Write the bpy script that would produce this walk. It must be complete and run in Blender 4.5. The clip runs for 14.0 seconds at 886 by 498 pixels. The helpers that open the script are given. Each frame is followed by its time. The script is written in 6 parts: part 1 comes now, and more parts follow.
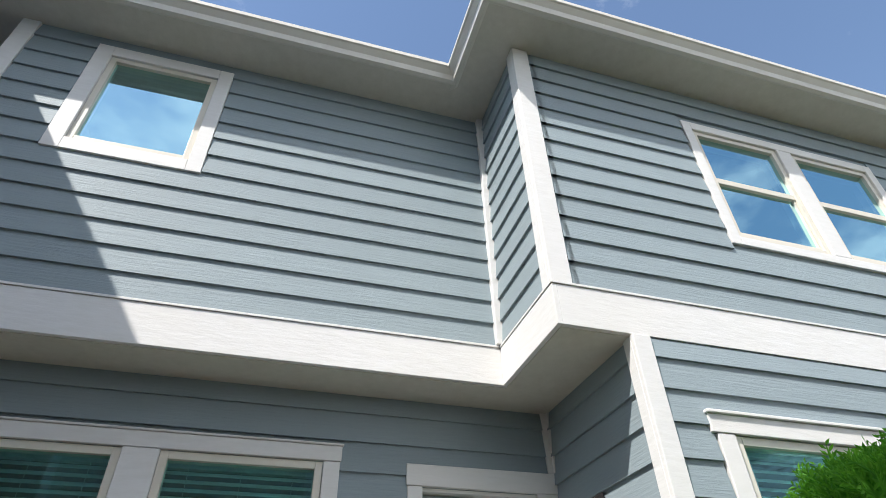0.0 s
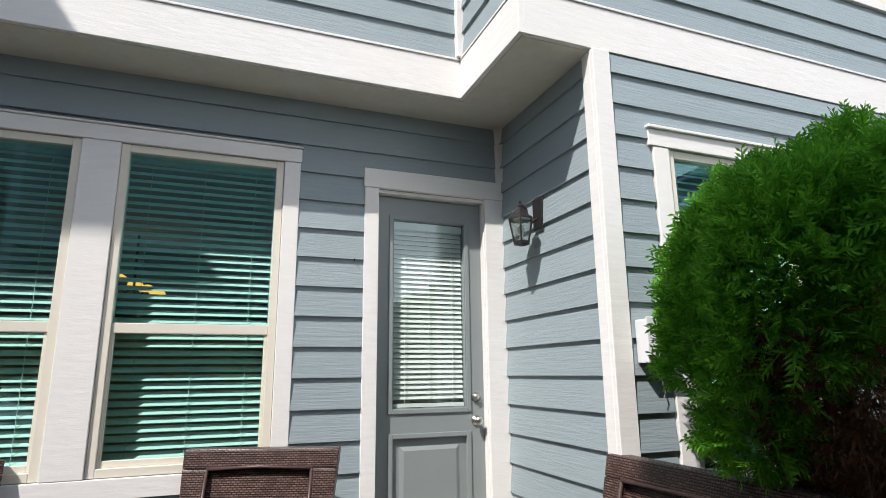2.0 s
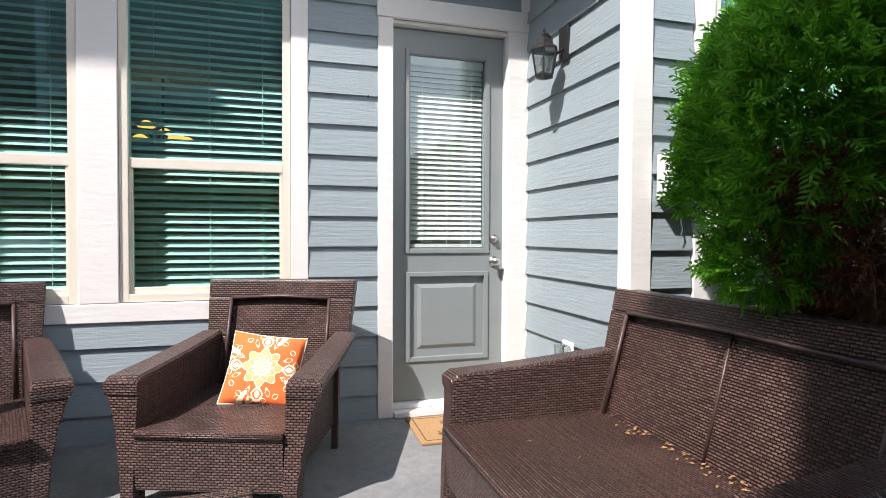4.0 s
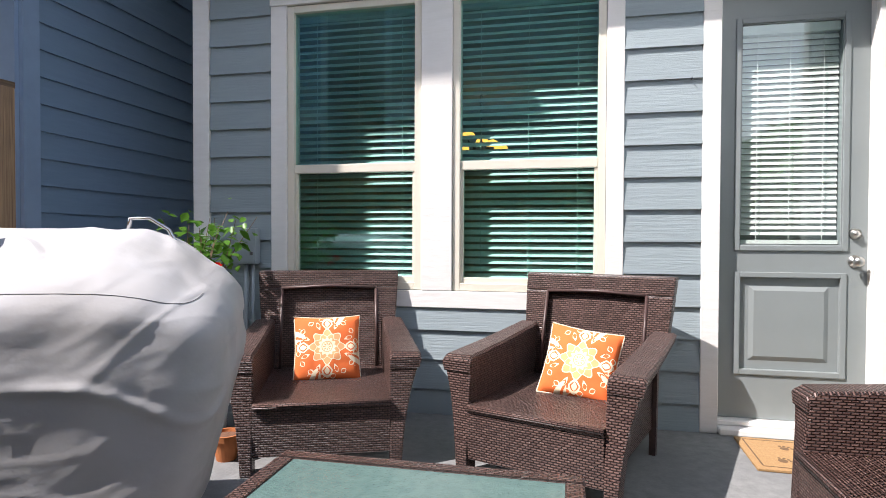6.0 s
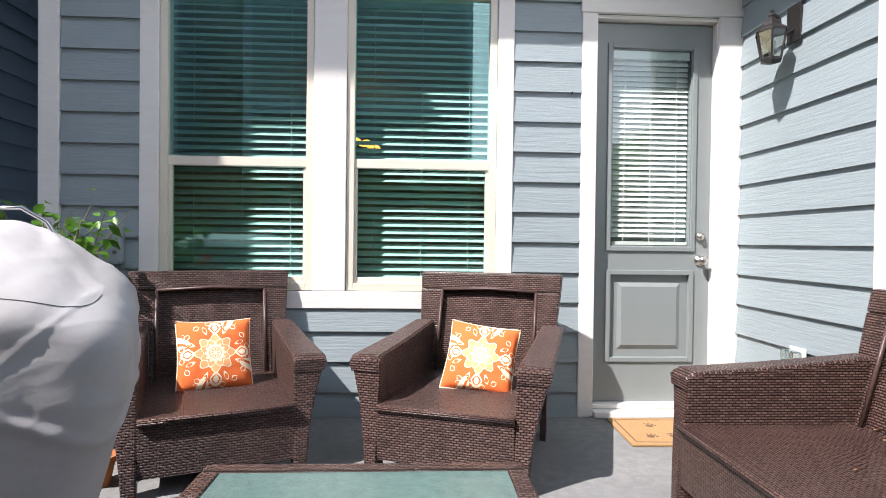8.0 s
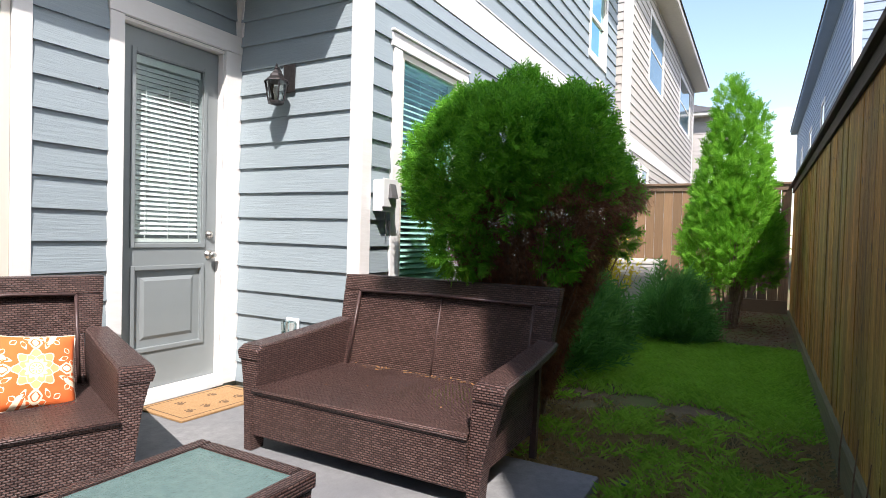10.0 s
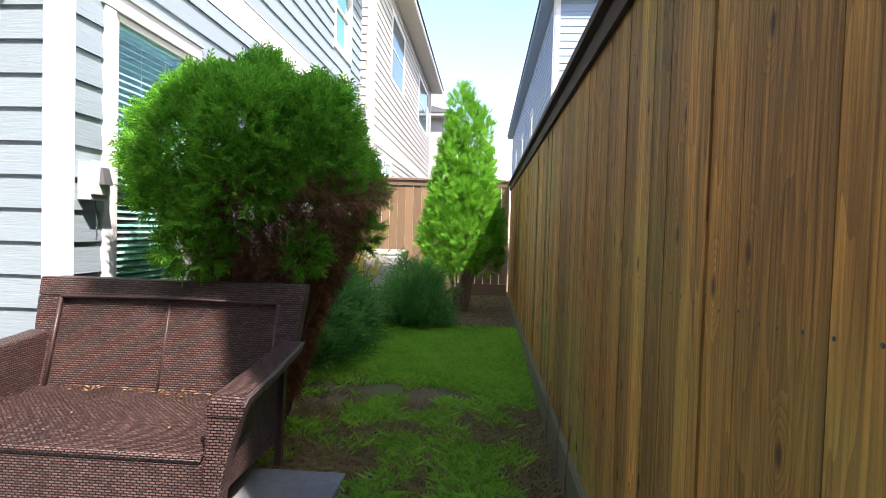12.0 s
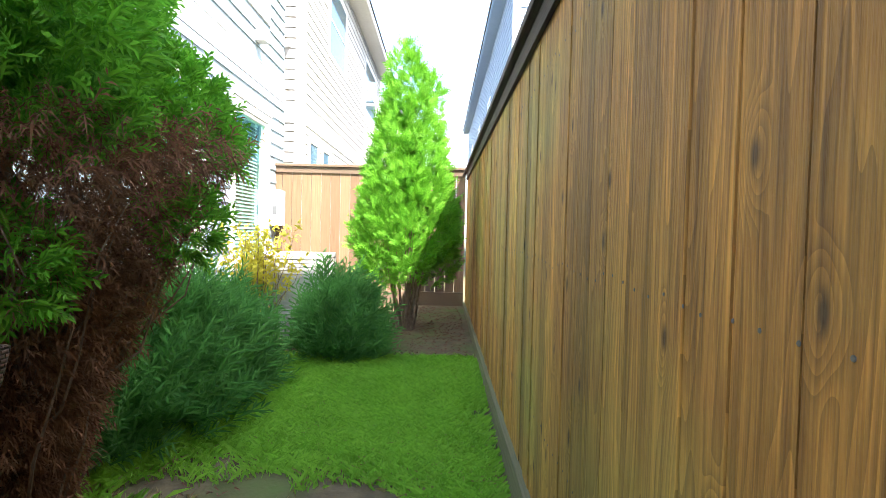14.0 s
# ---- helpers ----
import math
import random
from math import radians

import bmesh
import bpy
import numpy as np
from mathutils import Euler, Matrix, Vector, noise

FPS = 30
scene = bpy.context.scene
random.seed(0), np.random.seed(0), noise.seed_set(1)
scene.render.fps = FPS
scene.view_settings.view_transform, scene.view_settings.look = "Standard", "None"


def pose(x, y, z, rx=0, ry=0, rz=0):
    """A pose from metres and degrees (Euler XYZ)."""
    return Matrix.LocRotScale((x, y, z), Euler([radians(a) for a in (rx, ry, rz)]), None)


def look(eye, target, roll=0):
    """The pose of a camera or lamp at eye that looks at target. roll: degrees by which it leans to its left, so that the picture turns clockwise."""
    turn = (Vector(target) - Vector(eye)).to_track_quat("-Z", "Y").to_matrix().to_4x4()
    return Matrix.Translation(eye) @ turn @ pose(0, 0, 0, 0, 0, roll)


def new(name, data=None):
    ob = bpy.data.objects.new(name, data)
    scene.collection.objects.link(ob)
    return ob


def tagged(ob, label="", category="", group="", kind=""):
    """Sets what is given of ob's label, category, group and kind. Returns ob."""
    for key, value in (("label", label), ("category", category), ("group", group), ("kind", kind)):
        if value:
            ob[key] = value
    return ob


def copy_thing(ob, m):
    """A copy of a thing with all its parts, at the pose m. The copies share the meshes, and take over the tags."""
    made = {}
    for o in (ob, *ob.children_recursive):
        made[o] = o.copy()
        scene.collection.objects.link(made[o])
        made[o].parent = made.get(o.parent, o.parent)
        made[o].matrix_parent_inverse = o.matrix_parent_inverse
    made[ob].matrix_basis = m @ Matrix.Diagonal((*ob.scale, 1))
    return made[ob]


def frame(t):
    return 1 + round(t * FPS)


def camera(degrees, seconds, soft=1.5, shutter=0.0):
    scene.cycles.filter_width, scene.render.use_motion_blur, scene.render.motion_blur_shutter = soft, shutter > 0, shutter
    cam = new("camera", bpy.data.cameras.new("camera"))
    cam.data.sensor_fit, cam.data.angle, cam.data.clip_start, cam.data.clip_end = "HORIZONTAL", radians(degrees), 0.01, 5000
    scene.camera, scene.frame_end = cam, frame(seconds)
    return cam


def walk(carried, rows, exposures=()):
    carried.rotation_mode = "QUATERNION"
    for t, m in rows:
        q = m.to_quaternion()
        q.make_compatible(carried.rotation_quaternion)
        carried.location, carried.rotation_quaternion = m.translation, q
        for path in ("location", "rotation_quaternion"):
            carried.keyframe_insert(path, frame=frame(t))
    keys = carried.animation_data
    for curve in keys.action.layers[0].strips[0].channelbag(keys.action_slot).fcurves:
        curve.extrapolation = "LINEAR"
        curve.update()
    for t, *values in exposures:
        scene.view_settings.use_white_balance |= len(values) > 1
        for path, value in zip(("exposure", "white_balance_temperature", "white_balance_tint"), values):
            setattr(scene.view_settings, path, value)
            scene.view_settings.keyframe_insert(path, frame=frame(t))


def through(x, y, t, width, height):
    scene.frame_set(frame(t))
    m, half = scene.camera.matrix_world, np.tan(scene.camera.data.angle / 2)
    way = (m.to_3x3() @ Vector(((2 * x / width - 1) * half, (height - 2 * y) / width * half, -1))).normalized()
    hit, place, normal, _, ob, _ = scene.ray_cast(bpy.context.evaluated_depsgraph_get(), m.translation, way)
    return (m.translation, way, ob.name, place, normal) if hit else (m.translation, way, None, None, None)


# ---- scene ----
cam = camera(75.6, 14.0, soft=0.8)
PATH = [
    (0, (0.11, 0.36, 1.443), (0.588, 1.852, 2.686), -1.6),
    (0.5, (0.128, 0.361, 1.386), (0.667, 1.961, 2.459), -1.4),
    (1, (0.162, 0.347, 1.345), (0.755, 2.045, 2.22), -0.9),
    (1.5, (0.152, 0.35, 1.294), (0.811, 2.12, 1.953), -0.6),
    (2, (0.148, 0.352, 1.276), (0.853, 2.175, 1.701), -0.6),
    (2.2, (0.137, 0.357, 1.25), (0.863, 2.189, 1.594), -0.6),
    (4.3, (0.362, 0.411, 1.126), (0.852, 2.349, 1.063), -0.5),
    (4.5, (0.373, 0.429, 1.119), (0.767, 2.389, 1.058), -0.6),
    (5, (0.37, 0.453, 1.135), (0.465, 2.449, 1.068), -0.4),
    (5.5, (0.333, 0.461, 1.144), (0.136, 2.45, 1.074), -0.1),
    (6, (0.221, 0.445, 1.089), (-0.197, 2.4, 1.051), 0.2),
    (6.5, (0.187, 0.467, 1.056), (-0.528, 2.335, 1.032), 0.8),
    (7, (0.076, 0.467, 1.09), (-0.767, 2.28, 1.048), 0.7),
    (7.5, (-0.019, 0.427, 1.022), (-0.589, 2.344, 1.019), 1.1),
    (8, (-0.058, 0.423, 1.068), (0.05, 2.42, 1.043), 0.7),
    (8.5, (-0.279, 0.482, 1.093), (0.47, 2.336, 1.061), 0.8),
    (9, (-0.522, 0.41, 1.13), (0.681, 2.006, 1.084), 0.6),
    (9.2, (-0.649, 0.374, 1.143), (0.708, 1.843, 1.093), 0.7),
    (11.3, (-1.406, 0.438, 1.177), (0.562, 0.79, 1.122), 1.9),
    (11.5, (-1.339, 0.444, 1.168), (0.641, 0.718, 1.107), 1.7),
    (12, (-1.0, 0.399, 1.198), (0.993, 0.542, 1.134), 1.7),
    (12.5, (-0.63, 0.365, 1.175), (1.368, 0.435, 1.108), 1.7),
    (13, (-0.194, 0.342, 1.196), (1.804, 0.364, 1.13), 1.4),
    (13.5, (0.215, 0.273, 1.189), (2.214, 0.277, 1.122), 1.5),
    (14, (0.681, 0.328, 1.174), (2.681, 0.32, 1.113), 1.4),
]
EXPOSURES = [(0.0, 0.40, 6500, 12), (2.0, 0.40, 6550, 14), (4.5, 0.86, 6600, 18), (6.0, 0.92, 6600, 18), (7.2, 1.12, 6600, 18), (8.2, 0.95, 6600, 18),
             (9.0, 0.88, 6600, 18), (11.5, 1.2, 6650, 20), (12.5, 1.6, 6650, 20), (14.0, 2.42, 6550, 14)]
walk(cam, [(t, look(eye, target, roll)) for t, eye, target, roll in PATH], EXPOSURES)

# ---------- world, sun ----------
SUN_TRAVEL = Vector((0.66, 0.47, -1.0)).normalized()
world = bpy.data.worlds.new("sky")
scene.world = world
world.use_nodes = True
wn, wl = world.node_tree.nodes, world.node_tree.links
wn.clear()
w_out = wn.new("ShaderNodeOutputWorld")
w_bg = wn.new("ShaderNodeBackground")
w_sky = wn.new("ShaderNodeTexSky")
w_sky.sky_type, w_sky.sun_disc = "NISHITA", False
w_sky.sun_elevation = math.asin(-SUN_TRAVEL.z)
w_sky.sun_rotation = math.atan2(-SUN_TRAVEL.x, -SUN_TRAVEL.y)
w_sky.air_density, w_sky.dust_density, w_sky.ozone_density = 1.3, 0.5, 2.4
w_tc = wn.new("ShaderNodeTexCoord")
w_map = wn.new("ShaderNodeMapping")
w_map.inputs["Scale"].default_value = (1.0, 1.0, 2.2)
w_noise = wn.new("ShaderNodeTexNoise")
w_noise.inputs["Scale"].default_value, w_noise.inputs["Detail"].default_value = 1.9, 9
w_noise.inputs["Roughness"].default_value = 0.58
w_ramp = wn.new("ShaderNodeValToRGB")
w_ramp.color_ramp.elements[0].position, w_ramp.color_ramp.elements[1].position = 0.54, 0.80
w_mix = wn.new("ShaderNodeMix")
w_mix.data_type = "RGBA"
w_mix.inputs[7].default_value = (9.0, 9.4, 9.8, 1)
wl.new(w_tc.outputs["Generated"], w_map.inputs["Vector"])
wl.new(w_map.outputs["Vector"], w_noise.inputs["Vector"])
w_sep, w_shift = wn.new("ShaderNodeSeparateXYZ"), wn.new("ShaderNodeMath")
w_shift.operation, w_shift.inputs[1].default_value = "MULTIPLY_ADD", -0.27
wl.new(w_tc.outputs["Generated"], w_sep.inputs["Vector"])
wl.new(w_sep.outputs["Y"], w_shift.inputs[0])
wl.new(w_noise.outputs["Fac"], w_shift.inputs[2])
wl.new(w_shift.outputs["Value"], w_ramp.inputs["Fac"])
wl.new(w_ramp.outputs["Color"], w_mix.inputs[0])
wl.new(w_sky.outputs["Color"], w_mix.inputs[6])
wl.new(w_mix.outputs[2], w_bg.inputs["Color"])
w_bg.inputs["Strength"].default_value = 0.15
wl.new(w_bg.outputs["Background"], w_out.inputs["Surface"])
sun_data = bpy.data.lights.new("sun", "SUN")
sun_data.energy, sun_data.angle, sun_data.color = 4.6, radians(0.6), (1.0, 0.97, 0.92)
sun = new("sun", sun_data)
sun.matrix_world = look((-6, -4, 12), Vector((-6, -4, 12)) + SUN_TRAVEL)


# ---------- materials ----------
def material(name, color, rough=0.6, metal=0.0, color2=None, scale=8.0, stretch=(1, 1, 1), bump=0.0, bump_scale=None,
             random_shade=0.0, stain=None, stain_scale=1.3, spec=0.5, coords="Object", detail=5.0):
    """Principled surface with a fine grain, a broad variation, relief and a shade of its own for each piece."""
    m = bpy.data.materials.new(name)
    m.use_nodes = True
    n, l = m.node_tree.nodes, m.node_tree.links
    p = n["Principled BSDF"]
    p.inputs["Roughness"].default_value, p.inputs["Metallic"].default_value = rough, metal
    p.inputs["Specular IOR Level"].default_value = spec
    tc, mp = n.new("ShaderNodeTexCoord"), n.new("ShaderNodeMapping")
    mp.inputs["Scale"].default_value = stretch
    l.new(tc.outputs[coords], mp.inputs["Vector"])
    vector = mp.outputs["Vector"]
    if random_shade:
        info = n.new("ShaderNodeObjectInfo")
        add = n.new("ShaderNodeVectorMath")
        add.operation = "MULTIPLY_ADD"
        l.new(info.outputs["Random"], add.inputs[0])
        add.inputs[1].default_value = (31, 17, 23)
        l.new(vector, add.inputs[2])
        vector = add.outputs["Vector"]
    fine = n.new("ShaderNodeTexNoise")
    fine.inputs["Scale"].default_value, fine.inputs["Detail"].default_value = scale, detail
    fine.inputs["Roughness"].default_value = 0.6
    l.new(vector, fine.inputs["Vector"])
    mix = n.new("ShaderNodeMix")
    mix.data_type = "RGBA"
    c2 = color2 or tuple(c * 0.8 for c in color)
    mix.inputs[6].default_value, mix.inputs[7].default_value = (*color, 1), (*c2, 1)
    ramp = n.new("ShaderNodeMapRange")
    ramp.inputs["From Min"].default_value, ramp.inputs["From Max"].default_value = 0.3, 0.7
    l.new(fine.outputs["Fac"], ramp.inputs["Value"])
    l.new(ramp.outputs["Result"], mix.inputs[0])
    out = mix.outputs[2]
    if stain:
        broad = n.new("ShaderNodeTexNoise")
        broad.inputs["Scale"].default_value, broad.inputs["Detail"].default_value = stain_scale, 4
        l.new(tc.outputs[coords], broad.inputs["Vector"])
        r2 = n.new("ShaderNodeMapRange")
        r2.inputs["From Min"].default_value, r2.inputs["From Max"].default_value = 0.42, 0.72
        l.new(broad.outputs["Fac"], r2.inputs["Value"])
        mix2 = n.new("ShaderNodeMix")
        mix2.data_type = "RGBA"
        l.new(out, mix2.inputs[6])
        mix2.inputs[7].default_value = (*stain, 1)
        l.new(r2.outputs["Result"], mix2.inputs[0])
        out = mix2.outputs[2]
    if random_shade:
        hsv = n.new("ShaderNodeHueSaturation")
        mr = n.new("ShaderNodeMapRange")
        mr.inputs["To Min"].default_value, mr.inputs["To Max"].default_value = 1 - random_shade, 1 + random_shade
        l.new(info.outputs["Random"], mr.inputs["Value"])
        l.new(mr.outputs["Result"], hsv.inputs["Value"])
        l.new(out, hsv.inputs["Color"])
        out = hsv.outputs["Color"]
    l.new(out, p.inputs["Base Color"])
    if bump:
        b = n.new("ShaderNodeBump")
        b.inputs["Strength"].default_value, b.inputs["Distance"].default_value = min(1.0, bump), 0.01
        source = fine
        if bump_scale:
            source = n.new("ShaderNodeTexNoise")
            source.inputs["Scale"].default_value, source.inputs["Detail"].default_value = bump_scale, 4
            l.new(vector, source.inputs["Vector"])
        l.new(source.outputs["Fac"], b.inputs["Height"])
        l.new(b.outputs["Normal"], p.inputs["Normal"])
    return m


def grain(name, color, color2, rough=0.75, axis="x", random_shade=0.12, bump=0.35, stain=None, stain_scale=1.0):
    s = {"x": (1.4, 60, 60), "y": (60, 1.4, 60), "z": (60, 60, 1.4)}[axis]
    return material(name, color, rough, 0, color2, 2.2, s, bump, None, random_shade, stain, stain_scale)


def knotty(m):
    """Adds scattered oval dark knots to a wood surface."""
    n, l = m.node_tree.nodes, m.node_tree.links
    p = n["Principled BSDF"]
    src = p.inputs["Base Color"].links[0].from_socket
    tc, mp, vo, mr, mix = n.new("ShaderNodeTexCoord"), n.new("ShaderNodeCombineXYZ"), n.new("ShaderNodeTexVoronoi"), n.new("ShaderNodeMapRange"), n.new("ShaderNodeMix")
    sp = n.new("ShaderNodeSeparateXYZ")
    l.new(tc.outputs["Object"], sp.inputs["Vector"])
    for axis, scale, slot in (("X", 4.6, 0), ("Z", 2.1, 1)):
        q = n.new("ShaderNodeMath")
        q.operation, q.inputs[1].default_value = "MULTIPLY", scale
        l.new(sp.outputs[axis], q.inputs[0])
        l.new(q.outputs["Value"], mp.inputs[slot])
    vo.voronoi_dimensions = "2D"
    vo.inputs["Scale"].default_value = 1.0
    mr.inputs["From Min"].default_value, mr.inputs["From Max"].default_value = 0.02, 0.065
    mr.inputs["To Min"].default_value, mr.inputs["To Max"].default_value = 0.9, 0.0
    mix.data_type = "RGBA"
    mix.inputs[7].default_value = (0.06, 0.032, 0.014, 1)
    l.new(mp.outputs["Vector"], vo.inputs["Vector"])
    l.new(vo.outputs["Distance"], mr.inputs["Value"])
    l.new(mr.outputs["Result"], mix.inputs[0])
    l.new(src, mix.inputs[6])
    band, bm, br, hsv = n.new("ShaderNodeTexNoise"), n.new("ShaderNodeMapping"), n.new("ShaderNodeMapRange"), n.new("ShaderNodeHueSaturation")
    bm.inputs["Scale"].default_value = (13.0, 0.01, 0.45)
    band.inputs["Scale"].default_value, band.inputs["Detail"].default_value, band.inputs["Distortion"].default_value = 1.0, 3.0, 0.9
    br.inputs["From Min"].default_value, br.inputs["From Max"].default_value = 0.32, 0.68
    br.inputs["To Min"].default_value, br.inputs["To Max"].default_value = 0.68, 1.22
    l.new(tc.outputs["Object"], bm.inputs["Vector"])
    l.new(bm.outputs["Vector"], band.inputs["Vector"])
    l.new(band.outputs["Fac"], br.inputs["Value"])
    # growth rings cut lengthwise: contour lines of a stretched noise, different on every board
    field, fm, info, seed = n.new("ShaderNodeTexNoise"), n.new("ShaderNodeMapping"), n.new("ShaderNodeObjectInfo"), n.new("ShaderNodeMath")
    field.noise_dimensions = "4D"
    field.inputs["Scale"].default_value, field.inputs["Detail"].default_value, field.inputs["Roughness"].default_value = 1.0, 2.0, 0.35
    fm.inputs["Scale"].default_value = (9.0, 0.01, 0.75)
    seed.operation, seed.inputs[1].default_value = "MULTIPLY", 60.0
    l.new(info.outputs["Random"], seed.inputs[0])
    l.new(seed.outputs["Value"], field.inputs["W"])
    l.new(tc.outputs["Object"], fm.inputs["Vector"])
    l.new(fm.outputs["Vector"], field.inputs["Vector"])
    many, saw, ring, both = n.new("ShaderNodeMath"), n.new("ShaderNodeMath"), n.new("ShaderNodeMapRange"), n.new("ShaderNodeMath")
    many.operation, many.inputs[1].default_value = "MULTIPLY", 19.0
    saw.operation = "FRACT"
    ring.inputs["To Min"].default_value, ring.inputs["To Max"].default_value = 1.22, 0.76
    both.operation = "MULTIPLY"
    swell, joined = n.new("ShaderNodeMapRange"), n.new("ShaderNodeMath")
    swell.interpolation_type = "SMOOTHERSTEP"
    swell.inputs["From Min"].default_value, swell.inputs["From Max"].default_value = 0.0, 0.24
    swell.inputs["To Min"].default_value, swell.inputs["To Max"].default_value = 0.20, 0.0
    joined.operation = "ADD"
    l.new(vo.outputs["Distance"], swell.inputs["Value"])
    l.new(field.outputs["Fac"], joined.inputs[0])
    l.new(swell.outputs["Result"], joined.inputs[1])
    l.new(joined.outputs["Value"], many.inputs[0])
    l.new(many.outputs["Value"], saw.inputs[0])
    l.new(saw.outputs["Value"], ring.inputs["Value"])
    l.new(ring.outputs["Result"], both.inputs[0])
    l.new(br.outputs["Result"], both.inputs[1])
    l.new(both.outputs["Value"], hsv.inputs["Value"])
    l.new(mix.outputs[2], hsv.inputs["Color"])
    l.new(hsv.outputs["Color"], p.inputs["Base Color"])


def emitter(name, color, strength):
    m = bpy.data.materials.new(name)
    m.use_nodes = True
    p = m.node_tree.nodes["Principled BSDF"]
    p.inputs["Base Color"].default_value = (*color, 1)
    p.inputs["Emission Color"].default_value = (*color, 1)
    p.inputs["Emission Strength"].default_value = strength
    return m


def pane_glass(name, tint, mirror, coat=(0.85, 0.97, 1.0)):
    """Coated window glass: tinted clear glass under a mirror coat that grows towards grazing."""
    m = bpy.data.materials.new(name)
    m.use_nodes = True
    n, l = m.node_tree.nodes, m.node_tree.links
    n.clear()
    out, mix = n.new("ShaderNodeOutputMaterial"), n.new("ShaderNodeMixShader")
    clear, gloss, fres = n.new("ShaderNodeBsdfTransparent"), n.new("ShaderNodeBsdfGlossy"), n.new("ShaderNodeFresnel")
    clear.inputs["Color"].default_value = (*tint, 1)
    gloss.inputs["Roughness"].default_value = 0.012
    gloss.inputs["Color"].default_value = (*coat, 1)
    fres.inputs["IOR"].default_value = 1.5
    add = n.new("ShaderNodeMath")
    add.operation, add.inputs[1].default_value, add.use_clamp = "ADD", mirror, True
    l.new(fres.outputs["Fac"], add.inputs[0])
    l.new(add.outputs["Value"], mix.inputs["Fac"])
    l.new(clear.outputs["BSDF"], mix.inputs[1])
    l.new(gloss.outputs["BSDF"], mix.inputs[2])
    l.new(mix.outputs["Shader"], out.inputs["Surface"])
    return m


def wicker(name, open_weave=False, size=1.0, color=(0.075, 0.040, 0.034), color2=(0.165, 0.098, 0.082)):
    """Flat resin strands woven over and under, laid out in the mesh's own metres."""
    m = bpy.data.materials.new(name)
    m.use_nodes = True
    n, l = m.node_tree.nodes, m.node_tree.links
    p = n["Principled BSDF"]
    p.inputs["Roughness"].default_value = 0.36
    uv = n.new("ShaderNodeUVMap")
    brick = n.new("ShaderNodeTexBrick")
    brick.offset, brick.squash = 0.5, 1.0
    brick.inputs["Color1"].default_value, brick.inputs["Color2"].default_value = (*color, 1), (*color2, 1)
    brick.inputs["Mortar"].default_value = (color[0] * 0.3, color[1] * 0.3, color[2] * 0.3, 1)
    brick.inputs["Scale"].default_value = 1.0
    brick.inputs["Brick Width"].default_value, brick.inputs["Row Height"].default_value = 0.025 * size, 0.0110 * size
    brick.inputs["Mortar Size"].default_value, brick.inputs["Mortar Smooth"].default_value = 0.0036 * size, 0.9
    l.new(uv.outputs["UV"], brick.inputs["Vector"])
    broad = n.new("ShaderNodeTexNoise")
    broad.inputs["Scale"].default_value, broad.inputs["Detail"].default_value = 3.0, 6
    tc = n.new("ShaderNodeTexCoord")
    l.new(tc.outputs["Object"], broad.inputs["Vector"])
    mr = n.new("ShaderNodeMapRange")
    mr.inputs["To Min"].default_value, mr.inputs["To Max"].default_value = 0.6, 1.5
    l.new(broad.outputs["Fac"], mr.inputs["Value"])
    hsv = n.new("ShaderNodeHueSaturation")
    l.new(brick.outputs["Color"], hsv.inputs["Color"])
    l.new(mr.outputs["Result"], hsv.inputs["Value"])
    l.new(hsv.outputs["Color"], p.inputs["Base Color"])
    inv = n.new("ShaderNodeMath")
    inv.operation, inv.inputs[0].default_value = "SUBTRACT", 1.0
    l.new(brick.outputs["Fac"], inv.inputs[1])
    b = n.new("ShaderNodeBump")
    b.inputs["Strength"].default_value, b.inputs["Distance"].default_value = 1.0, 0.007
    l.new(inv.outputs["Value"], b.inputs["Height"])
    l.new(b.outputs["Normal"], p.inputs["Normal"])
    if open_weave:
        chk = n.new("ShaderNodeTexBrick")
        chk.offset = 0.5
        chk.inputs["Scale"].default_value = 1.0
        chk.inputs["Brick Width"].default_value, chk.inputs["Row Height"].default_value = 0.021, 0.017
        chk.inputs["Mortar Size"].default_value, chk.inputs["Mortar Smooth"].default_value = 0.0058, 0.1
        l.new(uv.outputs["UV"], chk.inputs["Vector"])
        tr, mix = n.new("ShaderNodeBsdfTransparent"), n.new("ShaderNodeMixShader")
        out = n["Material Output"]
        l.new(chk.outputs["Fac"], mix.inputs["Fac"])
        l.new(tr.outputs["BSDF"], mix.inputs[1])
        l.new(p.outputs["BSDF"], mix.inputs[2])
        l.new(mix.outputs["Shader"], out.inputs["Surface"])
    return m


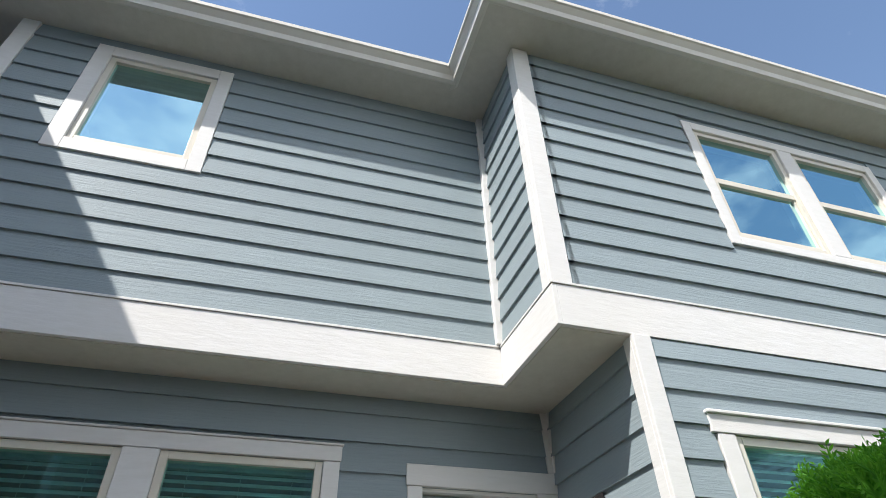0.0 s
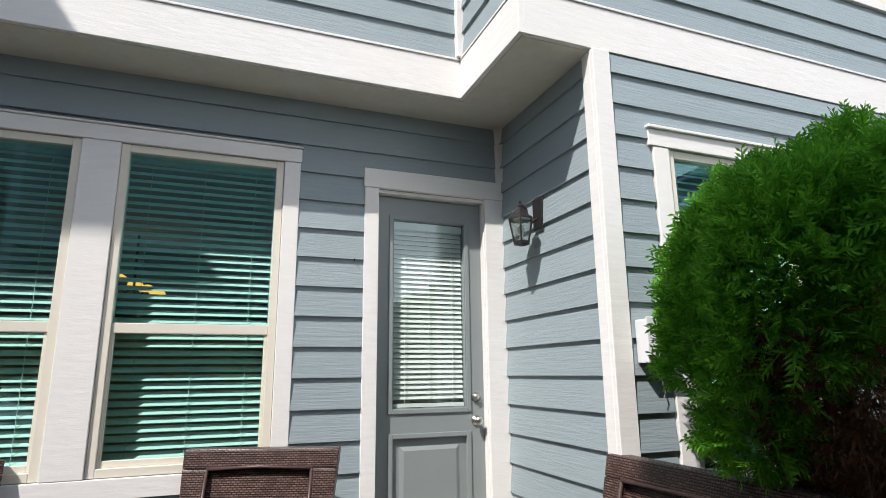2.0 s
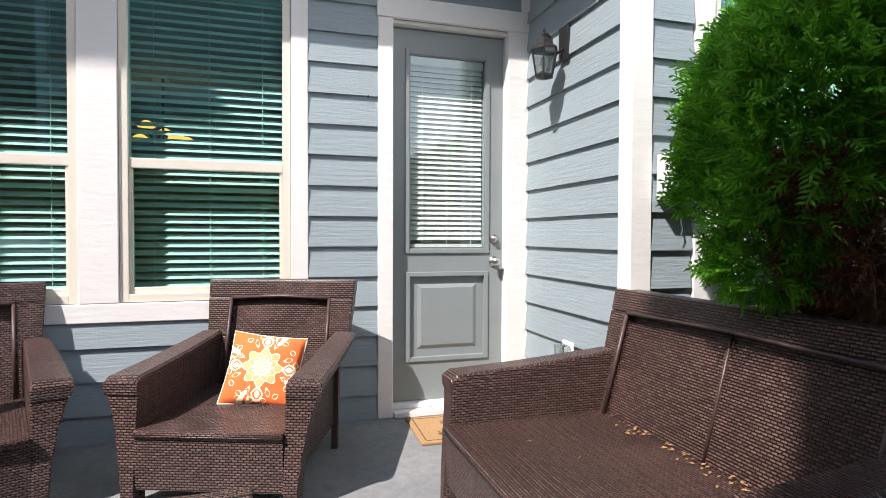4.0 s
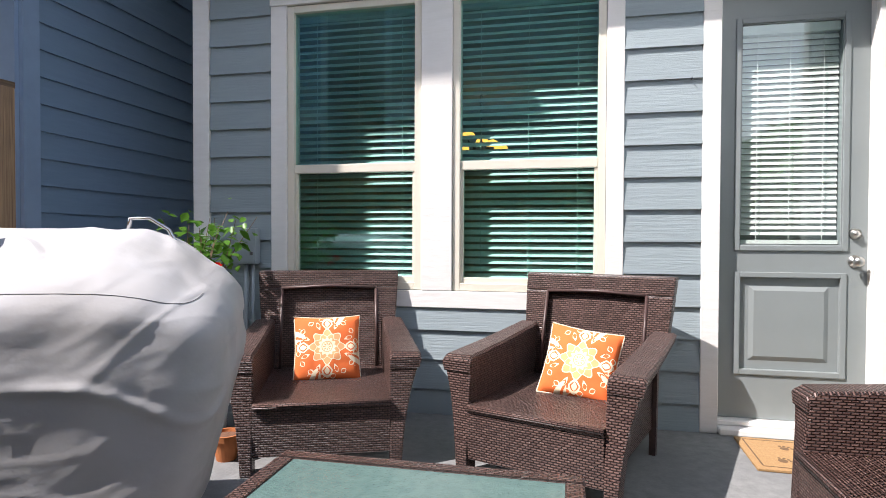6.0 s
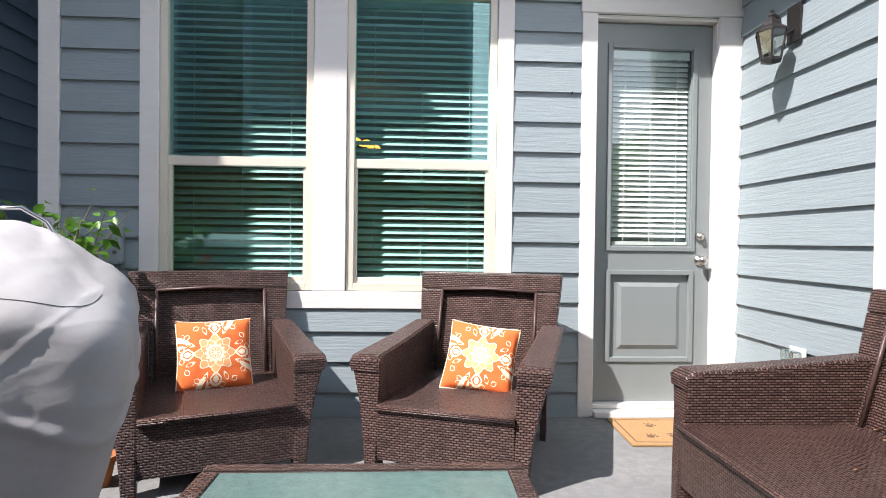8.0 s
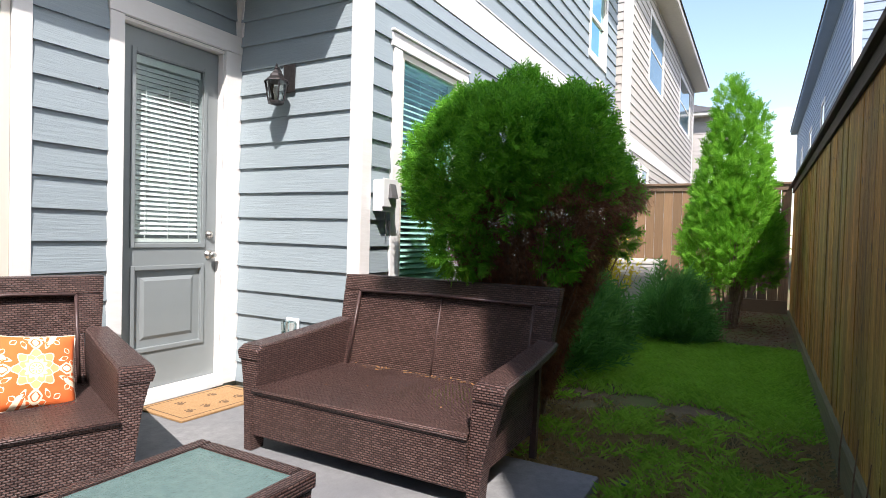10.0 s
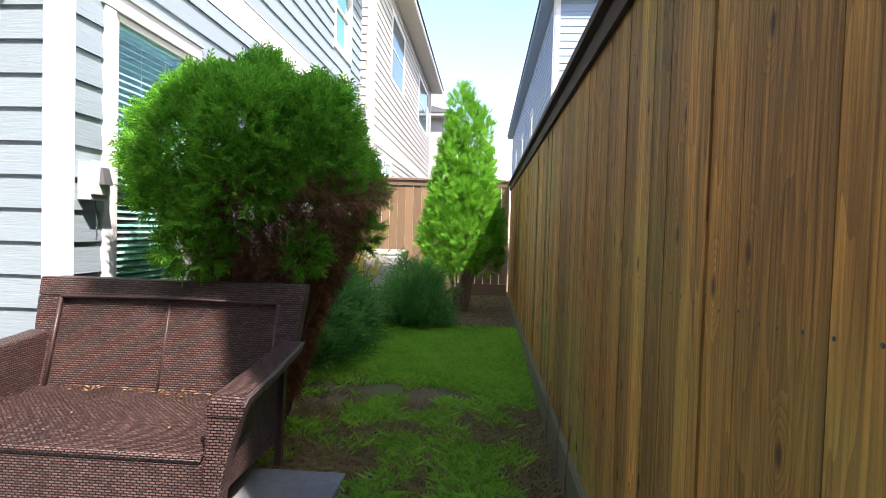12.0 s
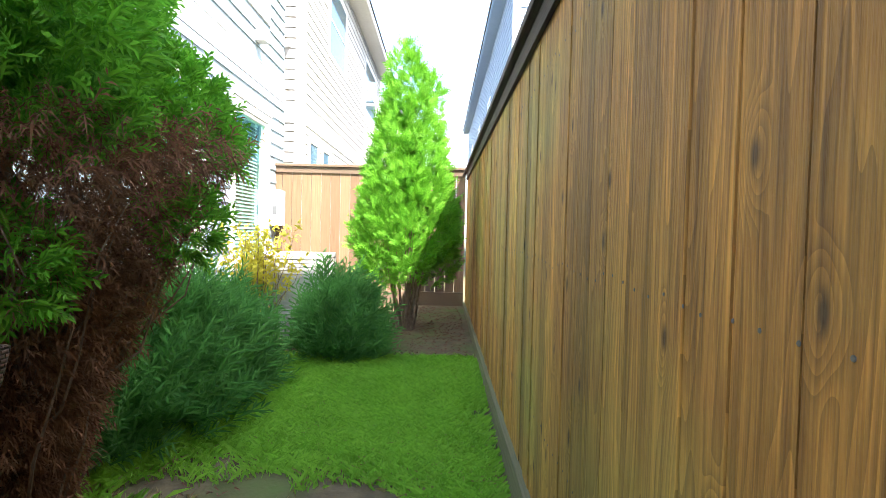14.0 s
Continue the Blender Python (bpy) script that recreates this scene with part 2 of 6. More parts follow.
def leaf_material(name, dark, light, through=0.35, rough=0.5):
    m = bpy.data.materials.new(name)
    m.use_nodes = True
    n, l = m.node_tree.nodes, m.node_tree.links
    p, out = n["Principled BSDF"], n["Material Output"]
    p.inputs["Roughness"].default_value = rough
    p.inputs["Specular IOR Level"].default_value = 0.25
    geo = n.new("ShaderNodeNewGeometry")
    tc, noi = n.new("ShaderNodeTexCoord"), n.new("ShaderNodeTexNoise")
    noi.inputs["Scale"].default_value = 3.5
    l.new(tc.outputs["Object"], noi.inputs["Vector"])
    avg = n.new("ShaderNodeMath")
    avg.operation = "MULTIPLY_ADD"
    l.new(noi.outputs["Fac"], avg.inputs[0])
    avg.inputs[1].default_value = 0.5
    half = n.new("ShaderNodeMath")
    half.operation, half.inputs[1].default_value = "MULTIPLY", 0.5
    l.new(geo.outputs["Random Per Island"], half.inputs[0])
    l.new(half.outputs["Value"], avg.inputs[2])
    mix = n.new("ShaderNodeMix")
    mix.data_type = "RGBA"
    mix.inputs[6].default_value, mix.inputs[7].default_value = (*dark, 1), (*light, 1)
    l.new(avg.outputs["Value"], mix.inputs[0])
    l.new(mix.outputs[2], p.inputs["Base Color"])
    tra, ms = n.new("ShaderNodeBsdfTranslucent"), n.new("ShaderNodeMixShader")
    ms.inputs["Fac"].default_value = through
    l.new(mix.outputs[2], tra.inputs["Color"])
    l.new(p.outputs["BSDF"], ms.inputs[1])
    l.new(tra.outputs["BSDF"], ms.inputs[2])
    l.new(ms.outputs["Shader"], out.inputs["Surface"])
    return m


SIDING = material("grey_siding_paint", (0.285, 0.345, 0.365), 0.62, 0, (0.255, 0.312, 0.332), 5, (1.0, 1.0, 14), 0.35, None, 0.035, (0.26, 0.315, 0.335), 0.9)
SIDING_BLUE = material("blue_siding_paint", (0.18, 0.27, 0.38), 0.6, 0, (0.165, 0.25, 0.35), 5, (1.0, 1.0, 9), 0.2, None, 0.04)
SIDING_BEIGE = material("beige_siding_paint", (0.48, 0.46, 0.42), 0.62, 0, (0.45, 0.43, 0.39), 5, (1, 1, 9), 0.2)
TRIM = material("white_trim_paint", (0.80, 0.79, 0.77), 0.55, 0, (0.74, 0.73, 0.70), 6, (1.2, 1.2, 6), 0.2, None, 0, (0.77, 0.75, 0.71), 1.1)
SOFFIT = material("cream_soffit_paint", (0.66, 0.63, 0.56), 0.7, 0, (0.60, 0.57, 0.50), 14, (1, 1, 1), 0.15)
GUTTER = material("cream_gutter_metal", (0.70, 0.68, 0.61), 0.4, 0, (0.66, 0.63, 0.56), 6)
BLUE_TRIM = material("pale_blue_trim_paint", (0.26, 0.36, 0.50), 0.55, 0, (0.23, 0.32, 0.45), 6)
ROOF = material("dark_asphalt_shingle", (0.05, 0.05, 0.052), 0.9, 0, (0.09, 0.088, 0.085), 30, (1, 1, 1), 0.5)
VINYL = material("almond_vinyl_frame", (0.72, 0.68, 0.58), 0.4, 0, (0.69, 0.65, 0.55), 8)
GLASS = pane_glass("green_coated_glass", (0.48, 0.86, 0.80), 0.13, (0.55, 0.95, 0.95))
GLASS_UP = pane_glass("sky_reflecting_coated_glass", (0.25, 0.55, 0.55), 0.58, (0.62, 0.95, 1.0))
BLIND = material("off_white_blind_slat", (0.78, 0.80, 0.78), 0.5, 0, (0.72, 0.75, 0.73), 6)
DOOR_PAINT = material("grey_door_paint", (0.235, 0.265, 0.265), 0.42, 0, (0.22, 0.25, 0.25), 5, (1, 1, 1), 0.05, None, 0, (0.25, 0.28, 0.28), 1.5)
NICKEL = material("brushed_nickel", (0.62, 0.60, 0.56), 0.28, 1.0, (0.55, 0.53, 0.5), 40)
BRONZE = material("dark_bronze_metal", (0.035, 0.032, 0.033), 0.42, 0.6, (0.06, 0.055, 0.055), 30)
LAMP_GLASS = pane_glass("lantern_glass", (0.85, 0.85, 0.82), 0.10)
CONCRETE = material("grey_concrete", (0.24, 0.245, 0.24), 0.85, 0, (0.17, 0.175, 0.175), 18, (1, 1, 1), 0.3, 60, 0, (0.15, 0.155, 0.16), 1.6)
INTERIOR = material("interior_wall_paint", (0.45, 0.44, 0.40), 0.8, 0, (0.43, 0.42, 0.38), 3)
INTERIOR_FLOOR = material("interior_wood_floor", (0.16, 0.10, 0.06), 0.4, 0, (0.11, 0.07, 0.04), 5, (1, 12, 1))
WICKER = wicker("brown_resin_wicker")
WICKER_OPEN = wicker("open_brown_resin_wicker", True)
WICKER_ROD = material("brown_resin_rod", (0.052, 0.03, 0.027), 0.38, 0, (0.085, 0.05, 0.045), 60, (1, 1, 1), 0.3)
FENCE_RIGHT = grain("weathered_cedar_fence", (0.62, 0.305, 0.06), (0.20, 0.085, 0.016), 0.7, "z", 0.28, 0.8, (0.34, 0.27, 0.06), 1.1)
knotty(FENCE_RIGHT)
FENCE_BACK = grain("tan_fence_wood", (0.27, 0.165, 0.085), (0.15, 0.085, 0.042), 0.8, "z", 0.2, 0.5, (0.20, 0.12, 0.06), 1.2)
FENCE_LEFT = grain("dark_weathered_fence_wood", (0.40, 0.25, 0.14), (0.19, 0.115, 0.07), 0.8, "z", 0.2, 0.5, (0.10, 0.075, 0.06), 1.2)
FENCE_CAP = grain("fence_cap_wood", (0.20, 0.13, 0.08), (0.12, 0.08, 0.05), 0.8, "x", 0.1, 0.5)
FENCE_CAP_DARK = grain("dark_fence_cap_wood", (0.075, 0.05, 0.04), (0.045, 0.03, 0.025), 0.8, "x", 0.1, 0.5)
KICK = grain("green_stained_kickboard_wood", (0.20, 0.19, 0.10), (0.12, 0.12, 0.06), 0.85, "x", 0.1, 0.5)
SOIL = material("lawn_soil", (0.19, 0.135, 0.07), 0.95, 0, (0.10, 0.075, 0.04), 9, (1, 1, 1), 0.6, 40, 0, (0.10, 0.14, 0.03), 2.2)
MULCH = material("red_brown_mulch", (0.22, 0.105, 0.06), 0.95, 0, (0.11, 0.055, 0.034), 30, (1, 1, 1), 0.8)
GRASS = leaf_material("lawn_grass", (0.12, 0.36, 0.024), (0.52, 0.86, 0.13), 0.5)
GRASS_DRY = leaf_material("dry_grass", (0.26, 0.19, 0.08), (0.46, 0.37, 0.18), 0.3)
THUJA = leaf_material("thuja_foliage", (0.03, 0.19, 0.012), (0.25, 0.62, 0.05), 0.5)
THUJA_BRIGHT = leaf_material("bright_thuja_foliage", (0.07, 0.27, 0.016), (0.26, 0.58, 0.05), 0.45)
JUNIPER = leaf_material("blue_green_juniper_foliage", (0.04, 0.18, 0.04), (0.20, 0.48, 0.11), 0.45)
HIBISCUS = leaf_material("hibiscus_leaf", (0.05, 0.16, 0.02), (0.16, 0.34, 0.05), 0.4, 0.35)
YELLOW_LEAF = leaf_material("yellow_shrub_leaf", (0.50, 0.42, 0.03), (0.80, 0.70, 0.10), 0.45)
RED_PETAL = leaf_material("red_petal", (0.55, 0.01, 0.012), (0.75, 0.03, 0.02), 0.3)
BARK = material("dead_brown_twigs", (0.15, 0.095, 0.06), 0.9, 0, (0.27, 0.19, 0.13), 25, (1, 1, 1), 0.5)
COVER = material("grey_white_cover_fabric", (0.50, 0.50, 0.50), 0.75, 0, (0.43, 0.43, 0.44), 3.5, (1, 1, 1), 0.6, 7, 0, (0.38, 0.37, 0.36), 2.5)
COVER_WORN = material("worn_grey_cover_backing", (0.25, 0.245, 0.24), 0.85, 0, (0.16, 0.155, 0.15), 18, (1, 1, 1), 0.5)
STEEL = material("stainless_handle", (0.6, 0.6, 0.6), 0.25, 1.0)
TERRACOTTA = material("terracotta_clay", (0.48, 0.17, 0.055), 0.8, 0, (0.40, 0.13, 0.045), 12, (1, 1, 1), 0.2)
WHITE_PLASTIC = material("white_plastic", (0.70, 0.71, 0.71), 0.45, 0, (0.66, 0.67, 0.67), 8)
GREY_BOX = material("painted_grey_utility_box", (0.28, 0.325, 0.345), 0.5, 0, (0.26, 0.30, 0.32), 6)
DARK_PLASTIC = material("dark_grey_plastic", (0.12, 0.12, 0.12), 0.5)
COIR = material("tan_coir_mat", (0.42, 0.26, 0.12), 0.95, 0, (0.33, 0.19, 0.08), 90, (1, 1, 1), 0.6, 200)
COIR_PRINT = material("brown_mat_print", (0.17, 0.10, 0.05), 0.95, 0, (0.12, 0.07, 0.035), 60)
METAL_BEIGE = material("beige_painted_metal", (0.62, 0.61, 0.56), 0.5, 0, (0.45, 0.44, 0.40), 8)
WEB = material("dry_leaf_litter", (0.36, 0.20, 0.08), 0.9, 0, (0.25, 0.13, 0.05), 30)
TABLE_GLASS = material("pebbled_green_table_glass", (0.11, 0.18, 0.165), 0.16, 0, (0.08, 0.14, 0.13), 30, (1, 1, 1), 0.25, 120, spec=0.6)
DOOR_GLASS = pane_glass("clear_door_glass", (0.85, 0.92, 0.90), 0.06)
DEAD_LEAF = leaf_material("dead_thuja_foliage", (0.09, 0.045, 0.024), (0.38, 0.19, 0.10), 0.3, 0.8)
AMBER = emitter("amber_lamp_glass", (1.0, 0.36, 0.06), 1.7)
DOWNLIGHT = emitter("warm_downlight", (1.0, 0.95, 0.85), 12.0)
CREAM_CLOTH = material("cream_cloth", (0.75, 0.68, 0.52), 0.85, 0, (0.7, 0.62, 0.46), 60)


def medallion_cloth():
    """Orange cloth printed with a cream eight-petalled medallion and corner sprigs."""
    m = bpy.data.materials.new("orange_medallion_cloth")
    m.use_nodes = True
    n, l = m.node_tree.nodes, m.node_tree.links
    p = n["Principled BSDF"]
    p.inputs["Roughness"].default_value = 0.85
    tc = n.new("ShaderNodeTexCoord")
    sep = n.new("ShaderNodeSeparateXYZ")
    l.new(tc.outputs["Object"], sep.inputs["Vector"])

    def op(kind, a, b=None, c=None):
        q = n.new("ShaderNodeMath")
        q.operation = kind
        for i, value in enumerate((a, b, c)):
            if value is None:
                continue
            if isinstance(value, (int, float)):
                q.inputs[i].default_value = value
            else:
                l.new(value, q.inputs[i])
        return q.outputs["Value"]
    x, y = op("MULTIPLY", sep.outputs["X"], 5.55), op("MULTIPLY", sep.outputs["Z"], 5.55)
    r = op("SQRT", op("ADD", op("MULTIPLY", x, x), op("MULTIPLY", y, y)))
    th = op("ARCTAN2", y, x)

    def below(value, edge):
        return op("LESS_THAN", value, edge)

    def petal(count, phase, r0, dr, width):
        """1 inside a ring of petals about radius r0."""
        c = op("ABSOLUTE", op("COSINE", op("MULTIPLY_ADD", th, count / 2, phase)))
        off = op("ABSOLUTE", op("SUBTRACT", r, r0))
        return below(op("ADD", op("DIVIDE", off, dr), op("MULTIPLY", op("SUBTRACT", 1.0, c), width)), 1.0)

    def both(a, b):
        return op("MULTIPLY", a, b)

    def either(a, b):
        return op("MAXIMUM", a, b)

    def without(a, b):
        return op("MULTIPLY", a, op("SUBTRACT", 1.0, b))
    def wavy(base, amp, count, phase=0.0):
        return op("SUBTRACT", r, op("MULTIPLY_ADD", op("COSINE", op("MULTIPLY_ADD", th, count, phase)), amp, base))
    flower, core = wavy(0.46, 0.07, 8.0), wavy(0.25, 0.03, 12.0)
    gold = below(flower, 0.0)
    rim = below(op("ABSOLUTE", flower), 0.018)
    mid = below(op("ABSOLUTE", wavy(0.345, 0.05, 8.0, 3.1416)), 0.013)
    ring = without(below(r, 0.165), below(r, 0.14))
    dots = both(without(below(r, 0.12), below(r, 0.05)), op("GREATER_THAN", op("COSINE", op("MULTIPLY", th, 8.0)), 0.1))
    centre = without(without(below(core, 0.0), ring), dots)
    axis = without(petal(4, 0.0, 0.70, 0.19, 9.0), petal(4, 0.0, 0.70, 0.12, 16.0))
    tongue = petal(4, 0.0, 0.70, 0.10, 40.0)
    corner = both(petal(4, 0.7854, 0.98, 0.30, 10.0), op("GREATER_THAN", op("COSINE", op("MULTIPLY", th, 28.0)), -0.45))
    curl = without(petal(8, 1.5708, 0.68, 0.13, 16.0), petal(8, 1.5708, 0.70, 0.075, 22.0))
    scroll = without(petal(16, 1.5708, 0.86, 0.075, 3.0), petal(16, 1.5708, 0.86, 0.045, 4.0))
    mask = either(either(either(rim, mid), either(centre, axis)), either(either(tongue, corner), either(curl, scroll)))
    noi = n.new("ShaderNodeTexNoise")
    noi.inputs["Scale"].default_value, noi.inputs["Detail"].default_value = 14, 5
    l.new(tc.outputs["Object"], noi.inputs["Vector"])
    base = n.new("ShaderNodeMix")
    base.data_type = "RGBA"
    base.inputs[6].default_value, base.inputs[7].default_value = (0.80, 0.17, 0.035, 1), (0.66, 0.13, 0.028, 1)
    l.new(noi.outputs["Fac"], base.inputs[0])
    m1 = n.new("ShaderNodeMix")
    m1.data_type = "RGBA"
    l.new(base.outputs[2], m1.inputs[6])
    m1.inputs[7].default_value = (0.86, 0.40, 0.17, 1)
    l.new(gold, m1.inputs[0])
    m2 = n.new("ShaderNodeMix")
    m2.data_type = "RGBA"
    l.new(m1.outputs[2], m2.inputs[6])
    m2.inputs[7].default_value = (0.86, 0.74, 0.52, 1)
    l.new(mask, m2.inputs[0])
    l.new(m2.outputs[2], p.inputs["Base Color"])
    fine = n.new("ShaderNodeTexNoise")
    fine.inputs["Scale"].default_value = 350
    l.new(tc.outputs["Object"], fine.inputs["Vector"])
    b = n.new("ShaderNodeBump")
    b.inputs["Strength"].default_value, b.inputs["Distance"].default_value = 0.3, 0.003
    l.new(fine.outputs["Fac"], b.inputs["Height"])
    l.new(b.outputs["Normal"], p.inputs["Normal"])
    return m


CUSHION = medallion_cloth()
SIDING_PALE_BLUE = material("pale_blue_siding_paint", (0.28, 0.36, 0.47), 0.6, 0, (0.25, 0.33, 0.43), 5, (1, 1, 9), 0.2)


# ---------- mesh helpers ----------
class Geo:
    """Gathers corners and faces of one mesh."""

    def __init__(self):
        self.v, self.f = [], []

    def add(self, verts, faces, m=None):
        k = len(self.v)
        self.v += [tuple(m @ Vector(p)) if m else tuple(p) for p in verts]
        self.f += [tuple(i + k for i in f) for f in faces]
        return self

    def box(self, x0, y0, z0, x1, y1, z1, m=None):
        vs = [(x, y, z) for z in (z0, z1) for y in (y0, y1) for x in (x0, x1)]
        return self.add(vs, [(0, 2, 3, 1), (4, 5, 7, 6), (0, 1, 5, 4), (2, 6, 7, 3), (0, 4, 6, 2), (1, 3, 7, 5)], m)

    def hexa(self, low, high, m=None):
        """A solid between two four-cornered rings (both counter-clockwise seen from above)."""
        return self.add(list(low) + list(high), [(3, 2, 1, 0), (4, 5, 6, 7), (0, 1, 5, 4), (1, 2, 6, 5), (2, 3, 7, 6), (3, 0, 4, 7)], m)

    def loft(self, rings, m=None, close=True, caps=True):
        n = len(rings[0])
        vs = [p for r in rings for p in r]
        fs = []
        for i in range(len(rings) - 1):
            for j in range(n if close else n - 1):
                k = (j + 1) % n
                fs.append((i * n + j, i * n + k, (i + 1) * n + k, (i + 1) * n + j))
        if caps and close:
            fs += [tuple(reversed(range(n))), tuple(range((len(rings) - 1) * n, len(rings) * n))]
        return self.add(vs, fs, m)

    def lathe(self, profile, sides=16, m=None):
        return self.loft([[(r * math.cos(2 * math.pi * j / sides), r * math.sin(2 * math.pi * j / sides), z) for j in range(sides)] for r, z in profile], m)

    def tube(self, points, radius, sides=8, m=None):
        rings = []
        pts = [Vector(p) for p in points]
        for i, p in enumerate(pts):
            d = (pts[min(i + 1, len(pts) - 1)] - pts[max(i - 1, 0)]).normalized()
            q = d.to_track_quat("Z", "Y")
            r = radius[i] if isinstance(radius, (list, tuple)) else radius
            rings.append([tuple(p + q @ Vector((r * math.cos(2 * math.pi * j / sides), r * math.sin(2 * math.pi * j / sides), 0))) for j in range(sides)])
        return self.loft(rings, m)

    def mesh(self, name, mat, smooth=False, bevel=0.0, uv=True, segments=2):
        me = bpy.data.meshes.new(name)
        me.from_pydata(self.v, [], self.f)
        if bevel:
            bm = bmesh.new()
            bm.from_mesh(me)
            bmesh.ops.recalc_face_normals(bm, faces=bm.faces)
            edges = [e for e in bm.edges if e.is_manifold and e.calc_face_angle(0) > 0.5]
            bmesh.ops.bevel(bm, geom=edges, offset=bevel, segments=segments, affect="EDGES", profile=0.6, clamp_overlap=True)
            bm.to_mesh(me)
            bm.free()
        me.materials.append(mat)
        if smooth or bevel:
            me.polygons.foreach_set("use_smooth", [smooth] * len(me.polygons))
        if uv:
            layer = me.uv_layers.new(name="metres")
            co = np.empty(len(me.vertices) * 3)
            me.vertices.foreach_get("co", co)
            co = co.reshape(-1, 3)
            nor = np.empty(len(me.polygons) * 3)
            me.polygons.foreach_get("normal", nor)
            nor = np.abs(nor.reshape(-1, 3))
            axis = nor.argmax(1)
            tot = np.empty(len(me.polygons), dtype=np.int32)
            me.polygons.foreach_get("loop_total", tot)
            vi = np.empty(len(me.loops), dtype=np.int32)
            me.loops.foreach_get("vertex_index", vi)
            ax = np.repeat(axis, tot)
            p = co[vi]
            u = np.where(ax == 0, p[:, 1], p[:, 0])
            w = np.where(ax == 2, p[:, 1], p[:, 2])
            layer.data.foreach_set("uv", np.stack([u, w], 1).ravel())
        me.update()
        return me


def part(name, geo, mat, parent=None, label="", smooth=False, bevel=0.0, m=None, segments=2):
    """One mesh object, under a thing or a part where one is given."""
    ob = new(name, geo if isinstance(geo, bpy.types.Mesh) else geo.mesh(name, mat, smooth, bevel, segments=segments))
    if parent:
        ob.parent = parent
    if m is not None:
        ob.matrix_basis = m
    if label:
        ob["label"] = label
    return ob


def thing(name, m, label, category, group=""):
    return_ob = new(name)
    return_ob.matrix_basis = m
    return tagged(return_ob, label, category, group)


def structure(ob, label="", category=""):
    return tagged(ob, label, category, "", "structure")


def face_frame(ox, oy, side):
    """Pose of a wall face: local x along the wall, local y into the wall, z up."""
    return pose(ox, oy, 0, 0, 0, {"south": 0, "west": -90, "east": 90}[side])


def wall(name, m, length, z0, z1, holes, mat, label, depth=0.16):
    """A wall with real openings; holes are (x0, x1, z0, z1) along it."""
    xs = sorted({0, length, *[h[0] for h in holes], *[h[1] for h in holes]})
    zs = sorted({z0, z1, *[h[2] for h in holes], *[h[3] for h in holes]})
    g = Geo()
    for a, b in zip(xs, xs[1:]):
        run = None
        for c, d in zip(zs, zs[1:]):
            solid = not any(h[0] < (a + b) / 2 < h[1] and h[2] < (c + d) / 2 < h[3] for h in holes)
            if solid:
                run = [c, d] if run is None else [run[0], d]
            if run and (not solid or d == zs[-1]):
                g.box(a, 0.0, run[0], b, depth, run[1])
                run = None
    ob = new(name, g.mesh(name, mat))
    ob.matrix_basis = m
    return structure(ob, label, "wall")


PLANKS = []


def lap_siding(owner, length, z0, z1, holes, mat, exposure=0.1835, offset=0.0, thick=0.026, single=False, start=0.0):
    """Lap boards on the face of a wall, each cut round the openings."""
    joined = Geo()
    z = z0 + offset
    while z < z1 - 0.01:
        lo, hi = max(z, z0), min(z + exposure + 0.012, z1)
        mid = (lo + min(z + exposure, z1)) / 2
        cuts = sorted((h[0], h[1]) for h in holes if h[2] < mid < h[3])
        x = start
        for a, b in cuts + [(length, length)]:
            if a - x > 0.015:
                g = joined if single else Geo()
                t0, t1 = thick, 0.007
                g.add([(x, -t0, lo), (a, -t0, lo), (a, -0.001, lo), (x, -0.001, lo), (x, -t1, hi), (a, -t1, hi), (a, -0.001, hi), (x, -0.001, hi)],
                      [(0, 1, 5, 4), (1, 2, 6, 5), (3, 0, 4, 7), (0, 3, 2, 1), (4, 5, 6, 7)])
                if not single:
                    PLANKS.append((owner, g, mat))
            x = max(x, b)
        z += exposure
    if single:
        ob = new("lap_boards", joined.mesh("lap_boards", mat))
        ob.parent = owner
        tagged(ob, "", "", "", "stuff")


def trim_piece(name, m, boxes, mat=None, label="", bevel=0.003):
    g = Geo()
    for b in boxes:
        g.box(*b)
    ob = new(name, g.mesh(name, mat or TRIM, False, bevel, segments=1))
    ob.matrix_basis = m
    return structure(ob, label, "trim")


def blinds(name, m, x0, x1, z0, z1, tilt, label, pitch=0.046, depth=0.05):
    """Horizontal slat blind with head rail, cords and bottom rail."""
    ob = thing(name, m, label, "window blind")
    part("head_rail", Geo().box(x0, 0.0, z1 - 0.05, x1, 0.05, z1), BLIND, ob)
    z, slat = z1 - 0.07, None
    prof = []
    for j in range(4):
        s = -0.5 + j / 3
        prof.append((s * depth * math.cos(tilt), s * depth * math.sin(tilt) + 0.004 * (1 - 4 * s * s)))
    g = Geo()
    vs = [(x, 0.025 + y, zz) for x in (x0, x1) for y, zz in prof] + [(x, 0.025 + y, zz - 0.0025) for x in (x0, x1) for y, zz in prof]
    fs = [(j, j + 1, j + 5, j + 4) for j in range(3)] + [(j + 8, j + 12, j + 13, j + 9) for j in range(3)] + [(0, 4, 12, 8), (3, 11, 15, 7)]
    me = g.add(vs, fs).mesh("slat", BLIND)
    while z > z0 + 0.04:
        part("slat", me, BLIND, ob, m=pose(0, 0, z))
        z -= pitch
    part("bottom_rail", Geo().box(x0, 0.0, z0, x1, 0.045, z0 + 0.022), BLIND, ob)
    for fx in (0.16, 0.5, 0.84):
        x = x0 + (x1 - x0) * fx
        part("cord", Geo().box(x - 0.0015, 0.001, z0, x + 0.0015, 0.003, z1 - 0.04), BLIND, ob)
    return ob


